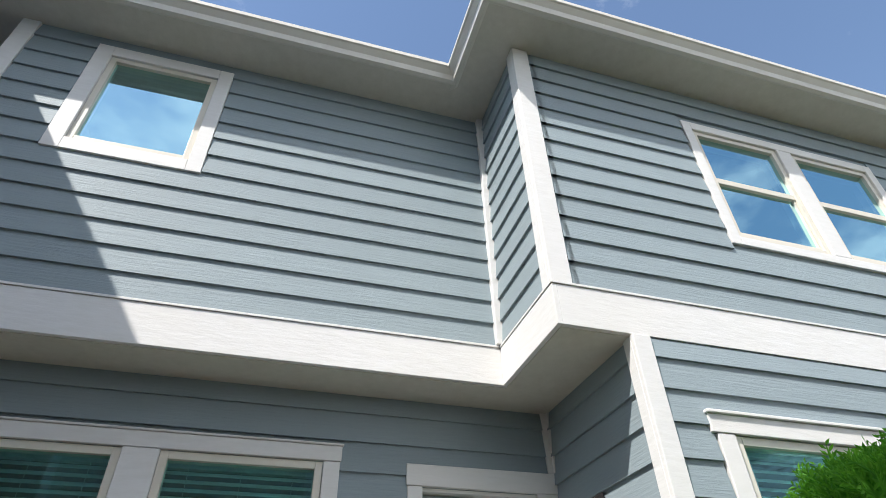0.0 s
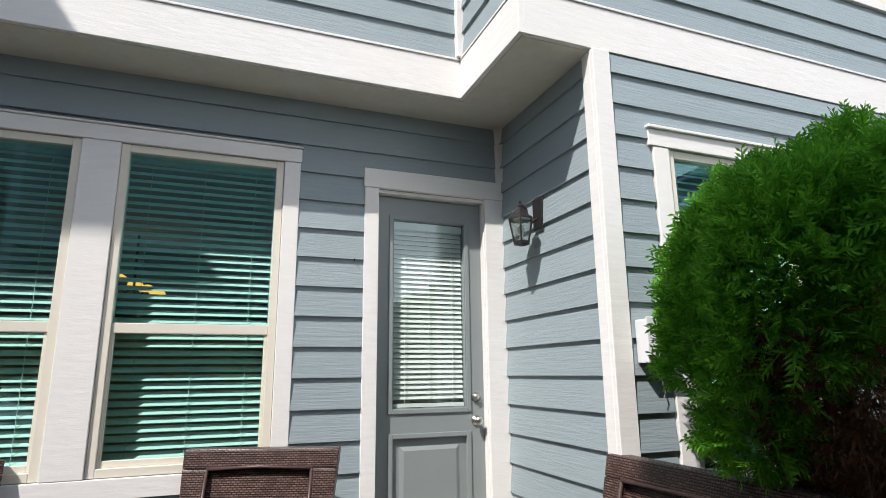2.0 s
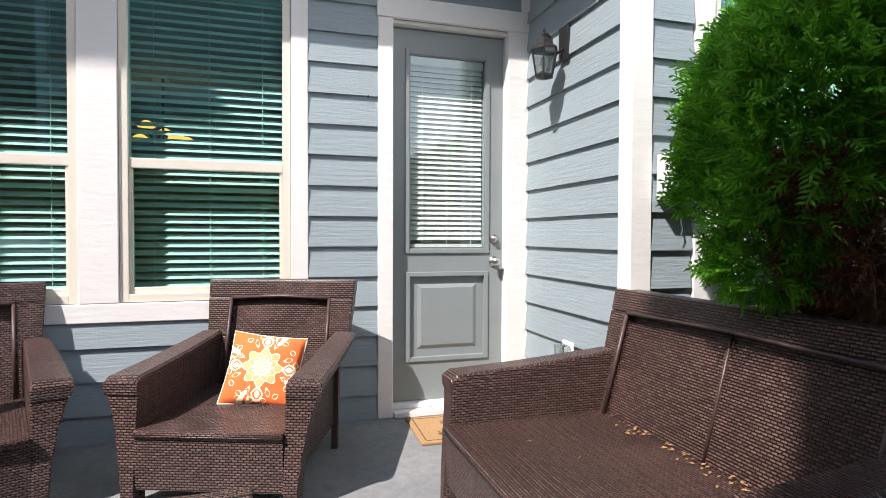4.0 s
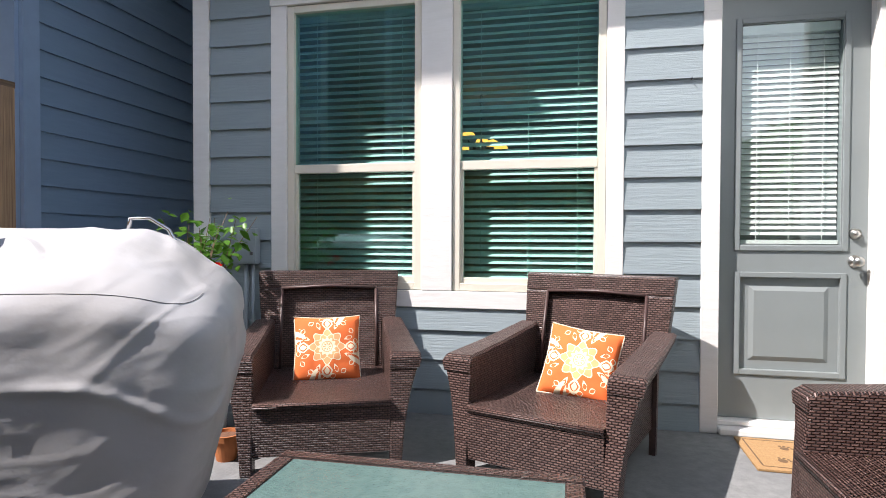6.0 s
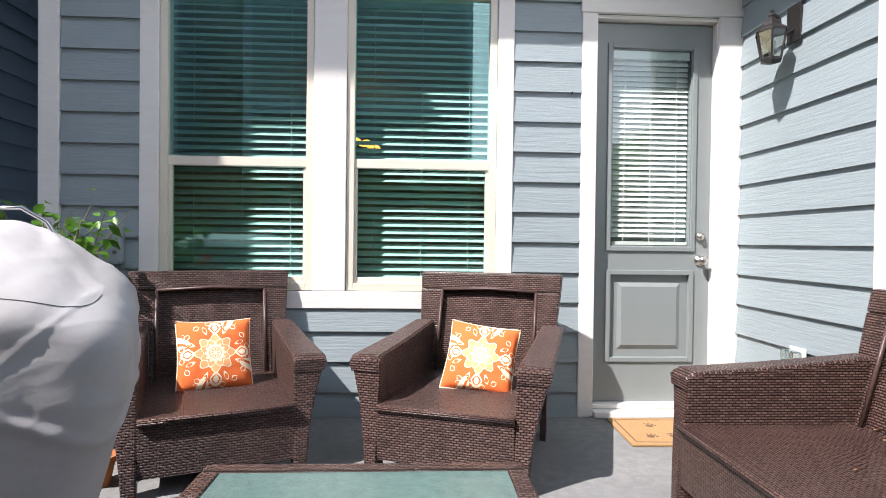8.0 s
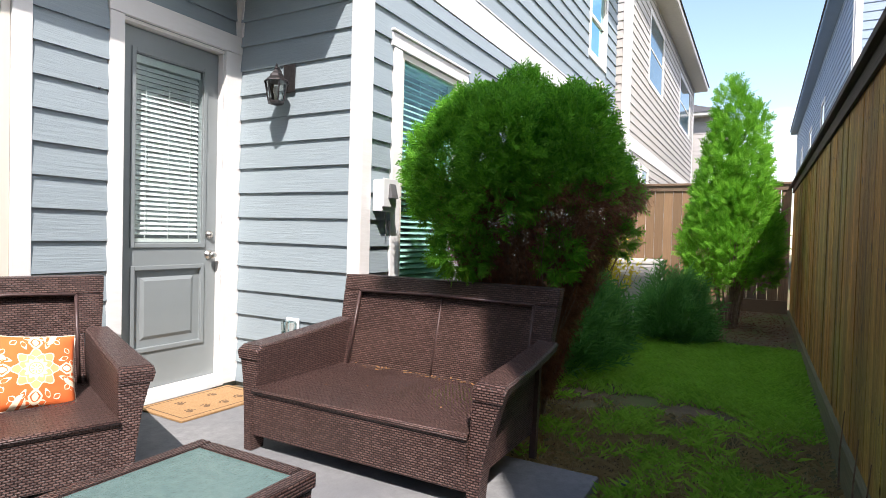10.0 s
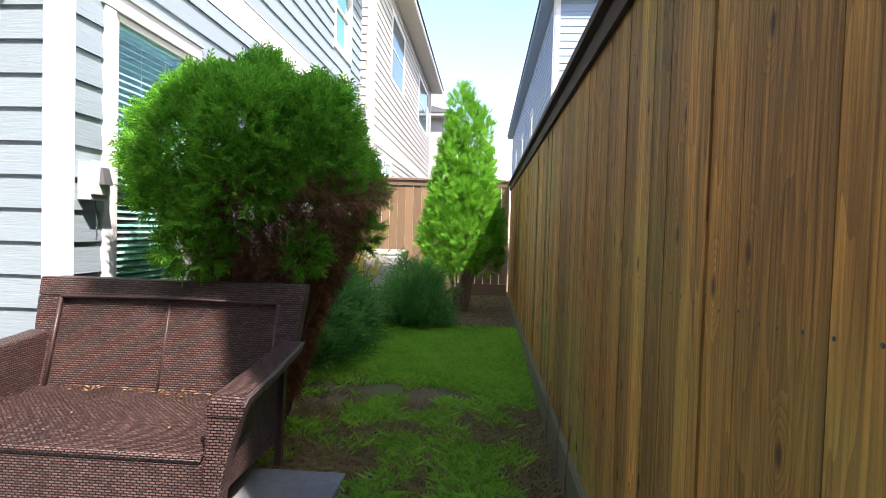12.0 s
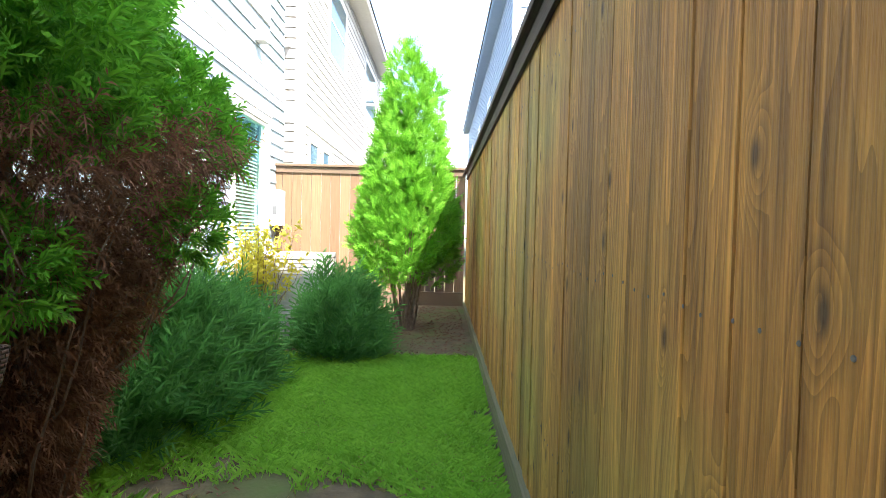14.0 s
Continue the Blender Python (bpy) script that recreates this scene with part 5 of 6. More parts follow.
def juniper(x, y, z, rx, ry, rz, count, label):
    ob = thing("juniper_shrub", pose(x, y, z), label, "shrub")
    u = rg.normal(0, 1, (count, 3))
    u[:, 2] = np.abs(u[:, 2])
    u /= np.linalg.norm(u, axis=1, keepdims=True)
    k = rg.uniform(0.25, 0.85, count)[:, None] * (1 + 0.18 * np.sin(u[:, :1] * 9 + u[:, 1:2] * 7))
    p = u * np.array([rx, ry, rz]) * k
    v, f = sprays(rg, p, u + np.array([0.35, -0.2, 0]), 0.20, 7, 0.1, 0.7, 0.075, 0.25)
    part("foliage", raw_mesh("juniper", v, f, JUNIPER), JUNIPER, ob)
    tips = [tuple(q) for q in (u * np.array([rx, ry, rz]) * 0.7)[:40]]
    part("branchwork", twigs(rg, [(0, 0, -0.04)] * 40, tips, 0.008, 3, 0.02), BARK, ob)["kind"] = "stuff"
    return ob


juniper(4.35, 2.0, 0.03, 1.15, 0.55, 0.86, 5200, "spreading feathery blue-green juniper beside the house wall")
juniper(5.62, 1.18, 0.05, 0.40, 0.42, 0.78, 1700, "small rounded blue-green juniper at the edge of the lawn")
juniper(3.5, 2.2, 0.0, 0.45, 0.4, 0.55, 1800, "low juniper tucked behind the broad thuja")

yellow = thing("yellow_shrub", pose(6.2, 2.1, 0.06), "thin shrub with small yellow leaves beside the air conditioner", "shrub")
tips = [(rg.normal(0, 0.32), rg.normal(0, 0.22), rg.uniform(0.6, 1.2)) for _ in range(46)]
part("branchwork", twigs(rg, [(0, 0, -0.04)] * 46, tips, 0.006, 4, 0.03), BARK, yellow)["kind"] = "stuff"
pts = np.array([np.array(t) * rg.uniform(0.6, 1.0) + rg.normal(0, 0.035, 3) for t in tips for _ in range(34)])
v, f = sprays(rg, pts, rg.normal(0, 1, pts.shape), 0.05, 2, 0.1, 0.2, 0.5, 0.5)
part("foliage", raw_mesh("yellow_leaves", v, f, YELLOW_LEAF), YELLOW_LEAF, yellow)

# air conditioner
ac = thing("air_conditioner", pose(6.75, 1.85, 0.04), "beige outdoor air conditioner unit beside the wall", "air conditioner")
part("body", Geo().box(-0.30, -0.30, 0.05, 0.30, 0.30, 0.82), METAL_BEIGE, ac)
part("base", Geo().box(-0.36, -0.36, -0.06, 0.36, 0.36, 0.05), CONCRETE, ac, bevel=0.01)
part("top_cover", Geo().box(-0.35, -0.35, 0.82, 0.35, 0.35, 0.87), METAL_BEIGE, ac, bevel=0.012)
for k in range(20):
    z = 0.08 + k * 0.037
    part("louvre", Geo().box(-0.345, -0.345, z, 0.345, -0.32, z + 0.027).box(-0.345, -0.319, z, -0.32, 0.345, z + 0.027), METAL_BEIGE, ac)
for sx, sy in ((-1, -1), (-1, 1), (1, -1)):
    part("corner_post", Geo().box(sx * 0.335 - 0.015, sy * 0.335 - 0.015, 0.05, sx * 0.335 + 0.015, sy * 0.335 + 0.015, 0.82), METAL_BEIGE, ac)

# ---------- patio door ----------
door = thing("door_1", pose(1.064, YA + 0.055, 0.075), "closed grey patio door with a blind-covered glass light", "door")
door["kind"] = "structure"
DW, DH = 0.761, 2.375
lx0, lx1, lz0, lz1 = 0.125, 0.63, 0.985, 2.215
g = Geo()
for b in ((0, 0, 0, lx0, 0.045, DH), (lx1, 0, 0, DW, 0.045, DH), (lx0, 0, 0, lx1, 0.045, 0.28), (lx0, 0, 0.80, lx1, 0.045, lz0), (lx0, 0, lz1, lx1, 0.045, DH), (lx0, 0.014, 0.28, lx1, 0.045, 0.80)):
    g.box(*b)
part("door_leaf", g, DOOR_PAINT, door)
part("raised_panel", Geo().hexa([(lx0 + 0.05, 0.0135, 0.33), (lx1 - 0.05, 0.0135, 0.33), (lx1 - 0.05, 0.0135, 0.75), (lx0 + 0.05, 0.0135, 0.75)],
                                [(lx0 + 0.075, 0.003, 0.355), (lx1 - 0.075, 0.003, 0.355), (lx1 - 0.075, 0.003, 0.725), (lx0 + 0.075, 0.003, 0.725)]), DOOR_PAINT, door)
for (x0, z0, x1, z1, nm) in ((lx0 - 0.03, 0.25, lx1 + 0.03, 0.83, "panel_moulding"), (lx0 - 0.035, lz0 - 0.035, lx1 + 0.035, lz1 + 0.035, "light_moulding")):
    w = 0.03
    part(nm, Geo().box(x0, -0.010, z0, x0 + w, -0.0005, z1).box(x1 - w, -0.010, z0, x1, -0.0005, z1).box(x0 + w, -0.010, z0, x1 - w, -0.0005, z0 + w).box(x0 + w, -0.010, z1 - w, x1 - w, -0.0005, z1), DOOR_PAINT, door, bevel=0.004)
p = part("door_glass", Geo().add([(lx0, 0.008, lz0), (lx1, 0.008, lz0), (lx1, 0.008, lz1), (lx0, 0.008, lz1)], [(0, 1, 2, 3)]), DOOR_GLASS, door)
p.visible_shadow = False
for z, r, nm in ((0.895, 0.028, "door_knob"), (1.045, 0.026, "deadbolt")):
    k = part(nm, Geo().lathe([(r + 0.006, 0.0), (r + 0.006, 0.008), (0.012, 0.012), (0.012, 0.03), (r * 0.9, 0.036), (r, 0.05), (r * 0.85, 0.064), (0.004, 0.070)] if nm == "door_knob" else [(r + 0.004, 0), (r + 0.003, 0.012), (r * 0.7, 0.02), (r * 0.6, 0.028), (0.003, 0.03)], 18), NICKEL, door, "brushed nickel " + nm.replace("_", " "), smooth=True, m=pose(DW - 0.062, 0, z, 90))
blinds("window_blind", pose(1.064, YA + 0.075, 0.075), lx0 + 0.006, lx1 - 0.006, lz0 + 0.004, lz1 - 0.002, radians(58), "closed white slat blind in the door glass", 0.033, 0.034)
structure(new("door_backing", Geo().box(1.05, YA + 0.135, 0.0, 1.845, YA + 0.15, 2.47).mesh("door_backing", DOOR_PAINT)), "inner face of the patio door", "door")
trim_piece("threshold", pose(1.064, YA, 0), [(-0.0, -0.06, 0.0, 0.762, 0.13, 0.04), (0.0, 0.0, 0.041, 0.762, 0.13, 0.072)], TRIM, "white painted door threshold", 0.006)

# ---------- fixtures on the walls ----------
lan = thing("wall_lantern", pose(XR - 0.022, 3.37, 2.02), "dark bronze wall lantern with clear glass panes", "lantern")
part("back_plate", Geo().box(-0.012, -0.055, 0.13, 0.0, 0.055, 0.33), BRONZE, lan, bevel=0.01)
part("arm", Geo().tube([(-0.01, 0, 0.20), (-0.05, 0, 0.17), (-0.08, 0, 0.20), (-0.09, 0, 0.255), (-0.115, 0, 0.275), (-0.13, 0, 0.27)], 0.009, 8), BRONZE, lan, smooth=True)
LM = pose(-0.13, 0, 0.025) @ Matrix.Diagonal((0.86, 0.86, 0.92, 1))
part("roof_cap", Geo().lathe([(0.10, 0.165), (0.098, 0.175), (0.055, 0.205), (0.05, 0.225), (0.03, 0.24), (0.018, 0.255), (0.022, 0.265), (0.008, 0.28), (0.012, 0.292), (0.002, 0.305)], 6), BRONZE, lan, m=LM)
part("base_ring", Geo().lathe([(0.02, -0.012), (0.064, 0.0), (0.066, 0.014), (0.058, 0.02)], 6), BRONZE, lan, m=LM)
for k in range(6):
    a = math.pi / 3 * k
    b = a + math.pi / 3
    part("bar", Geo().tube([(0.06 * math.cos(a), 0.06 * math.sin(a), 0.014), (0.092 * math.cos(a), 0.092 * math.sin(a), 0.168)], 0.006, 5), BRONZE, lan, m=LM)
    part("pane", Geo().add([(0.056 * math.cos(a), 0.056 * math.sin(a), 0.018), (0.056 * math.cos(b), 0.056 * math.sin(b), 0.018), (0.088 * math.cos(b), 0.088 * math.sin(b), 0.166), (0.088 * math.cos(a), 0.088 * math.sin(a), 0.166)], [(0, 1, 2, 3)]), LAMP_GLASS, lan, m=LM)
part("bulb", Geo().lathe([(0.012, 0.02), (0.014, 0.06), (0.026, 0.09), (0.024, 0.115), (0.004, 0.135)], 12), WHITE_PLASTIC, lan, smooth=True, m=LM)

ebx = thing("electrical_box", pose(2.17, YB - 0.022, 1.315), "light grey outdoor disconnect box on the wall", "electrical box")
part("body", Geo().box(-0.07, -0.08, 0.0, 0.08, 0.0, 0.215), WHITE_PLASTIC, ebx, bevel=0.006)
part("cover", Geo().box(-0.073, -0.094, 0.03, 0.083, -0.081, 0.225), WHITE_PLASTIC, ebx, bevel=0.005)
part("hood", Geo().hexa([(-0.02, -0.128, 0.09), (0.06, -0.128, 0.09), (0.06, -0.0945, 0.09), (-0.02, -0.0945, 0.09)], [(-0.01, -0.105, 0.19), (0.055, -0.105, 0.19), (0.055, -0.0945, 0.19), (-0.01, -0.0945, 0.19)]), DARK_PLASTIC, ebx, bevel=0.004)
part("wire", Geo().tube([(0.04, -0.03, 0.0), (0.045, -0.035, -0.10), (0.06, -0.03, -0.14), (0.05, -0.03, -0.17)], 0.004, 6), DARK_PLASTIC, ebx)
outl = thing("outdoor_outlet", pose(XR - 0.022, 3.29, 0.42), "weatherproof outlet with a clear bubble cover", "outlet")
part("plate", Geo().box(-0.012, -0.06, -0.02, 0.0, 0.06, 0.12), WHITE_PLASTIC, outl, bevel=0.004)
part("bubble_cover", Geo().box(-0.075, -0.05, -0.005, -0.013, 0.05, 0.105), LAMP_GLASS, outl, "clear plastic bubble cover", bevel=0.015)
part("socket", Geo().box(-0.022, -0.02, 0.015, -0.0125, 0.02, 0.085), WHITE_PLASTIC, outl, bevel=0.004)
pbx = thing("phone_box", pose(-1.83, YA - 0.022, 0.915), "wall-coloured utility box with a conduit below", "utility box")
part("body", Geo().box(-0.09, -0.075, 0.0, 0.09, 0.0, 0.235), GREY_BOX, pbx, bevel=0.018)
part("latch", Geo().box(0.055, -0.082, 0.06, 0.075, -0.0755, 0.08), DARK_PLASTIC, pbx)
part("conduit", Geo().tube([(0.0, -0.03, 0.001), (0.0, -0.03, -0.94)], 0.016, 10), GREY_BOX, pbx, smooth=True)
part("conduit", Geo().tube([(0.05, -0.03, 0.001), (0.05, -0.03, -0.94)], 0.011, 10), GREY_BOX, pbx, smooth=True)
hook = thing("wall_hook", pose(0.905, YA - 0.024, 1.985), "small dark hook on the siding", "hook")
part("hook", Geo().tube([(0, 0, 0), (0, -0.018, -0.002), (0, -0.021, 0.007)], 0.0025, 6), BRONZE, hook)
part("plate", Geo().box(-0.004, -0.002, -0.006, 0.004, 0.002, 0.006), BRONZE, hook)
spot = thing("flood_light", pose(8.05, UB - 0.02, 3.53), "small grey flood light on the upper wall", "flood light")
part("hood", Geo().hexa([(-0.09, -0.14, 0.0), (0.09, -0.14, 0.0), (0.09, -0.001, 0.0), (-0.09, -0.001, 0.0)], [(-0.06, -0.05, 0.14), (0.06, -0.05, 0.14), (0.06, -0.001, 0.14), (-0.06, -0.001, 0.14)]), METAL_BEIGE, spot)
meter = thing("meter_box", pose(8.78, YB - 0.02, 1.2), "white utility meter box on the far wall", "meter box")
part("body", Geo().box(-0.14, -0.14, 0, 0.14, 0, 0.5), WHITE_PLASTIC, meter, bevel=0.01)
part("window", Geo().box(-0.145, -0.1, 0.15, -0.141, -0.04, 0.28), DARK_PLASTIC, meter)

# neighbour's porch lamp and cable
nbl = thing("string_light", pose(-4.05, 3.42, 2.55), "white outdoor light and cable on the blue house wall", "outdoor light")
part("lamp_head", Geo().lathe([(0.01, 0), (0.05, 0.01), (0.055, 0.05), (0.02, 0.07)], 12), WHITE_PLASTIC, nbl, smooth=True, m=pose(0, -0.05, 0, 110))
part("cable", Geo().tube([(0.05, -0.012, 0.0), (0.09, -0.012, -0.05), (0.085, -0.012, -0.6)], 0.006, 6), WHITE_PLASTIC, nbl)

# ---------- door mat ----------
mat_ob = thing("door_mat", pose(1.465, 3.57, 0.001, 0, 0, -2), "worn tan coir door mat with dark paw prints", "door mat")
part("mat", Geo().box(-0.345, -0.225, 0, 0.345, 0.225, 0.014), COIR, mat_ob, bevel=0.004)
for a in (-1, 1):
    part("border_line", Geo().box(-0.31, a * 0.19 - 0.004, 0.0142, 0.31, a * 0.19 + 0.004, 0.0152), COIR_PRINT, mat_ob)
    part("border_line", Geo().box(a * 0.31 - 0.004, -0.186, 0.0142, a * 0.31 + 0.004, 0.186, 0.0152), COIR_PRINT, mat_ob)
for px, py in ((-0.2, -0.1), (-0.07, -0.09), (0.06, -0.11), (0.2, -0.08), (-0.14, 0.08), (0.12, 0.09)):
    g = Geo().lathe([(0.022, 0.0142), (0.022, 0.0153)], 10)
    for da in (-0.9, -0.3, 0.3, 0.9):
        g.lathe([(0.008, 0.0142), (0.008, 0.0153)], 8, pose(0.036 * math.sin(da), 0.036 * math.cos(da), 0))
    part("paw_print", g, COIR_PRINT, mat_ob, m=pose(px, py, 0, 0, 0, px * 200))


# ---------- cushions ----------
def cushion(m, label):
    ob = thing("cushion", m, label, "cushion", "orange cushions")
    N, w, t = 26, 0.18, 0.06
    vs, fs = [], []
    for s in (-1, 1):
        for j in range(N + 1):
            for i in range(N + 1):
                u, q = 2 * i / N - 1, 2 * j / N - 1
                puff = max(0.0, (1 - abs(u) ** 2.6) * (1 - abs(q) ** 2.6)) ** 0.42
                pull = 1 - 0.06 * (1 - abs(u) ** 2) * abs(q) ** 3 - 0.06 * (1 - abs(q) ** 2) * abs(u) ** 3
                wr = 0.006 * noise.noise((u * 3, q * 3, s)) * puff
                vs.append((w * u * pull, s * (t * puff + wr), w * q * pull))
    k = (N + 1) ** 2
    for s in (0, 1):
        for j in range(N):
            for i in range(N):
                q = (s * k + j * (N + 1) + i, s * k + j * (N + 1) + i + 1, s * k + (j + 1) * (N + 1) + i + 1, s * k + (j + 1) * (N + 1) + i)
                fs.append(q if s == 0 else tuple(reversed(q)))
    part("cover", Geo().add(vs, fs), CUSHION, ob, "orange cover with cream floral medallion", smooth=True)
    edge = []
    for i in range(4 * N + 1):
        e, r = divmod(i % (4 * N), N)
        u = 2 * r / N - 1
        u, q = ((u, -1), (1, u), (-u, 1), (-1, -u))[e]
        pull = 1 - 0.06 * (1 - abs(u) ** 2) * abs(q) ** 3 - 0.06 * (1 - abs(q) ** 2) * abs(u) ** 3
        edge.append((w * u * pull, 0, w * q * pull))
    part("piping", Geo().tube(edge, 0.004, 6), CREAM_CLOTH, ob, "cream piping")
    return ob


cushion(CHAIR_A @ pose(0.0, 0.03, 0.480, -22, 0, 2), "square orange cushion with a cream floral medallion on an armchair")
cushion(CHAIR_B @ pose(0.05, -0.01, 0.472, -28, 7, 8), "tilted orange cushion with a cream floral medallion on an armchair")

# ---------- covered grill ----------
GR = pose(-1.63, 2.03, 0.03, 0, 0, 22) @ Matrix.Diagonal((1.12, 1, 0.905, 1))
grill = thing("covered_grill", GR, "barbecue grill under a wrinkled grey-white fabric cover", "grill")
NU, NV = 260, 130


def lid(x, y):
    """Height of the cover's top: high along the back, sloping to the front and the ends."""
    return 1.215 - 0.17 * max(0.0, min(1.0, (0.12 - y) / 0.44)) ** 1.15 - 0.13 * max(0.0, (abs(x) - 0.34) / 0.32) ** 1.6


def cover_point(th, tv):
    """A point of the draped cover: upright skirt, rounded shoulder, sloping top."""
    c, s = math.cos(th), math.sin(th)
    u = max(0.0, (tv - 0.55) / 0.45)
    phi = u * math.pi / 2
    k = max(0.0, math.cos(phi)) ** 0.74
    rise = 0.80 * min(1.0, tv / 0.55) + 0.20 * math.sin(phi) ** 0.75
    p = 0.38
    ex, ey = math.copysign(abs(c) ** p, c), math.copysign(abs(s) ** p, s)
    taper = 0.82 + 0.18 * min(1.0, rise / 0.62) ** 0.9
    x, y = ex * 0.655 * taper * k, ey * 0.33 * taper * k
    z = 0.10 + (lid(x, y) - 0.10) * rise
    q = 3.0 * x - 2.6 * z + 1.3 * noise.noise((x * 1.5, y * 1.5, z * 1.5))
    soft = 0.009 * math.sin(q * 2.6) + 0.006 * math.sin(q * 6.2 + 1)
    r1 = max(0.0, 1 - abs(noise.noise((x * 1.9 + 0.8 * z, y * 2.6, z * 1.9 - 0.8 * x + 4))) * 9)
    r2 = max(0.0, 1 - abs(noise.noise(((x + z) * 1.3, y * 2.2 + 5, (x - z) * 5.5 + 8))) * 6)
    r3 = max(0.0, 1 - abs(noise.noise(((x + 0.5 * z) * 3.0, y * 6.0 + 3, (0.5 * x - z) * 9.0))) * 5)
    r4 = noise.noise((x * 16, y * 16, z * 16 + 2))
    d = (soft * 0.7 + 0.013 * r1 + 0.004 * r2 + 0.002 * r3 + 0.001 * r4) * (0.35 + 0.65 * min(1.0, rise * 1.3))
    up = math.sin(phi)
    return (x + c * d * (1 - up), y + s * d * (1 - up), z + d * up)


vs = [cover_point(2 * math.pi * i / NU, j / NV) for j in range(NV + 1) for i in range(NU)]
fs = [(j * NU + i, j * NU + (i + 1) % NU, (j + 1) * NU + (i + 1) % NU, (j + 1) * NU + i) for j in range(NV) for i in range(NU)]
part("fabric_cover", Geo().add(vs, fs), COVER, grill, "wrinkled grey-white weathered fabric cover", smooth=True)
seam = []
for i in range(60):
    q = cover_point(math.pi * (1.04 + 0.92 * i / 59), 0.70)
    seam.append((q[0] * 1.001, q[1] * 1.003, q[2] + 0.0005))
part("seam", Geo().tube(seam, 0.001, 5), COVER_WORN, grill, "dark stitched seam")
for k, (fx, fy, fw, turn) in enumerate(((-0.06, -0.10, 0.15, 20), (-0.20, -0.14, 0.20, -32))):
    n = 7
    vv = []
    for j in range(n):
        for i in range(n):
            u, w = i / (n - 1) - 0.5, j / (n - 1) - 0.5
            ca, sa = math.cos(radians(turn)), math.sin(radians(turn))
            x, y = fx + fw * (u * ca - 0.45 * w * sa), fy + fw * (u * sa + 0.45 * w * ca)
            vv.append((x, y, lid(x, y) + 0.012 + 0.022 * math.sin(4 * u + k) * (w + 0.5) + 0.01 * noise.noise((x * 14, y * 14, k))))
    part("torn_flap", Geo().add(vv, [(j * n + i, j * n + i + 1, (j + 1) * n + i + 1, (j + 1) * n + i) for j in range(n - 1) for i in range(n - 1)]), COVER_WORN, grill, "torn flap showing worn grey backing", smooth=True)
part("side_handle", Geo().tube([(0.30, 0.12, 1.17), (0.31, 0.12, 1.245), (0.37, 0.12, 1.248), (0.43, 0.12, 1.20), (0.48, 0.10, 1.09)], 0.008, 8), STEEL, grill, smooth=True)
for sx in (-1, 1):
    for sy in (-1, 1):
        part("leg", Geo().tube([(sx * 0.45, sy * 0.2, 0.0), (sx * 0.45, sy * 0.2, 0.4)], 0.02, 8), DARK_PLASTIC, grill)


# ---------- potted plants ----------
def pot(m, r, h, mat, label, category="flower pot"):
    ob = thing("flower_pot", m, label, category)
    part("pot_body", Geo().lathe([(r * 0.62, 0), (r * 0.9, h * 0.78), (r, h * 0.78), (r * 1.03, h), (r * 0.9, h), (r * 0.86, h * 0.85), (0.01, h * 0.84)], 22), mat, ob, smooth=False)
    part("soil", Geo().lathe([(0.005, h * 0.86), (r * 0.84, h * 0.86), (r * 0.84, h * 0.88), (0.005, h * 0.885)], 18), MULCH, ob)
    return ob


pot(pose(-1.40, 2.95, 0), 0.075, 0.13, TERRACOTTA, "small terracotta flower pot on the patio")
hp = pot(pose(-1.78, 3.32, 0), 0.19, 0.72, WHITE_PLASTIC, "tall white planter beside the armchair", "planter")
hib = thing("hibiscus_plant", pose(-1.78, 3.30, 0.64), "leafy hibiscus with red flowers in a tall planter", "plant")
tips = [(rg.normal(0, 0.15), rg.normal(0, 0.12), rg.uniform(0.2, 0.60)) for _ in range(26)]
part("branchwork", twigs(rg, [(0, 0, 0)] * 26, tips, 0.006, 3, 0.015), BARK, hib)["kind"] = "stuff"
leaf_pts = np.array([np.array(t) * rg.uniform(0.5, 1.0) + rg.normal(0, 0.035, 3) for t in tips for _ in range(14)])
LV = [(0, 0, 0), (0.018, 0.02, 0.004), (0.022, 0.04, 0.002), (0.0, 0.075, -0.008), (-0.022, 0.04, 0.002), (-0.018, 0.02, 0.004), (0, 0.035, -0.004)]
LF = [(0, 1, 6), (1, 2, 6), (2, 3, 6), (3, 4, 6), (4, 5, 6), (5, 0, 6)]
leaf_me = Geo().add(LV, LF).mesh("leaf", HIBISCUS, True)
for q in leaf_pts:
    part("leaf", leaf_me, HIBISCUS, hib, m=Matrix.Translation(q) @ Euler((rg.uniform(-0.9, 0.5), rg.uniform(-0.6, 0.6), rg.uniform(0, 6.3))).to_matrix().to_4x4() @ Matrix.Scale(rg.uniform(0.7, 1.15), 4))
for fx, fy, fz in ((0.20, -0.14, 0.27), (0.15, -0.16, 0.22)):
    g = Geo()
    for k in range(5):
        g.add([(0, 0, 0), (0.022, 0.02, 0.008), (0.028, 0.045, 0.0), (0, 0.055, -0.006), (-0.028, 0.045, 0.0), (-0.022, 0.02, 0.008)], [(0, 1, 2, 3, 4, 5)], pose(0, 0, 0, 65, 0, 72 * k))
    part("flower", g, RED_PETAL, hib, "red hibiscus flower", m=pose(fx, fy, fz, 60, 0, 20))

# ---------- litter on the loveseat and the lawn ----------
g = Geo()
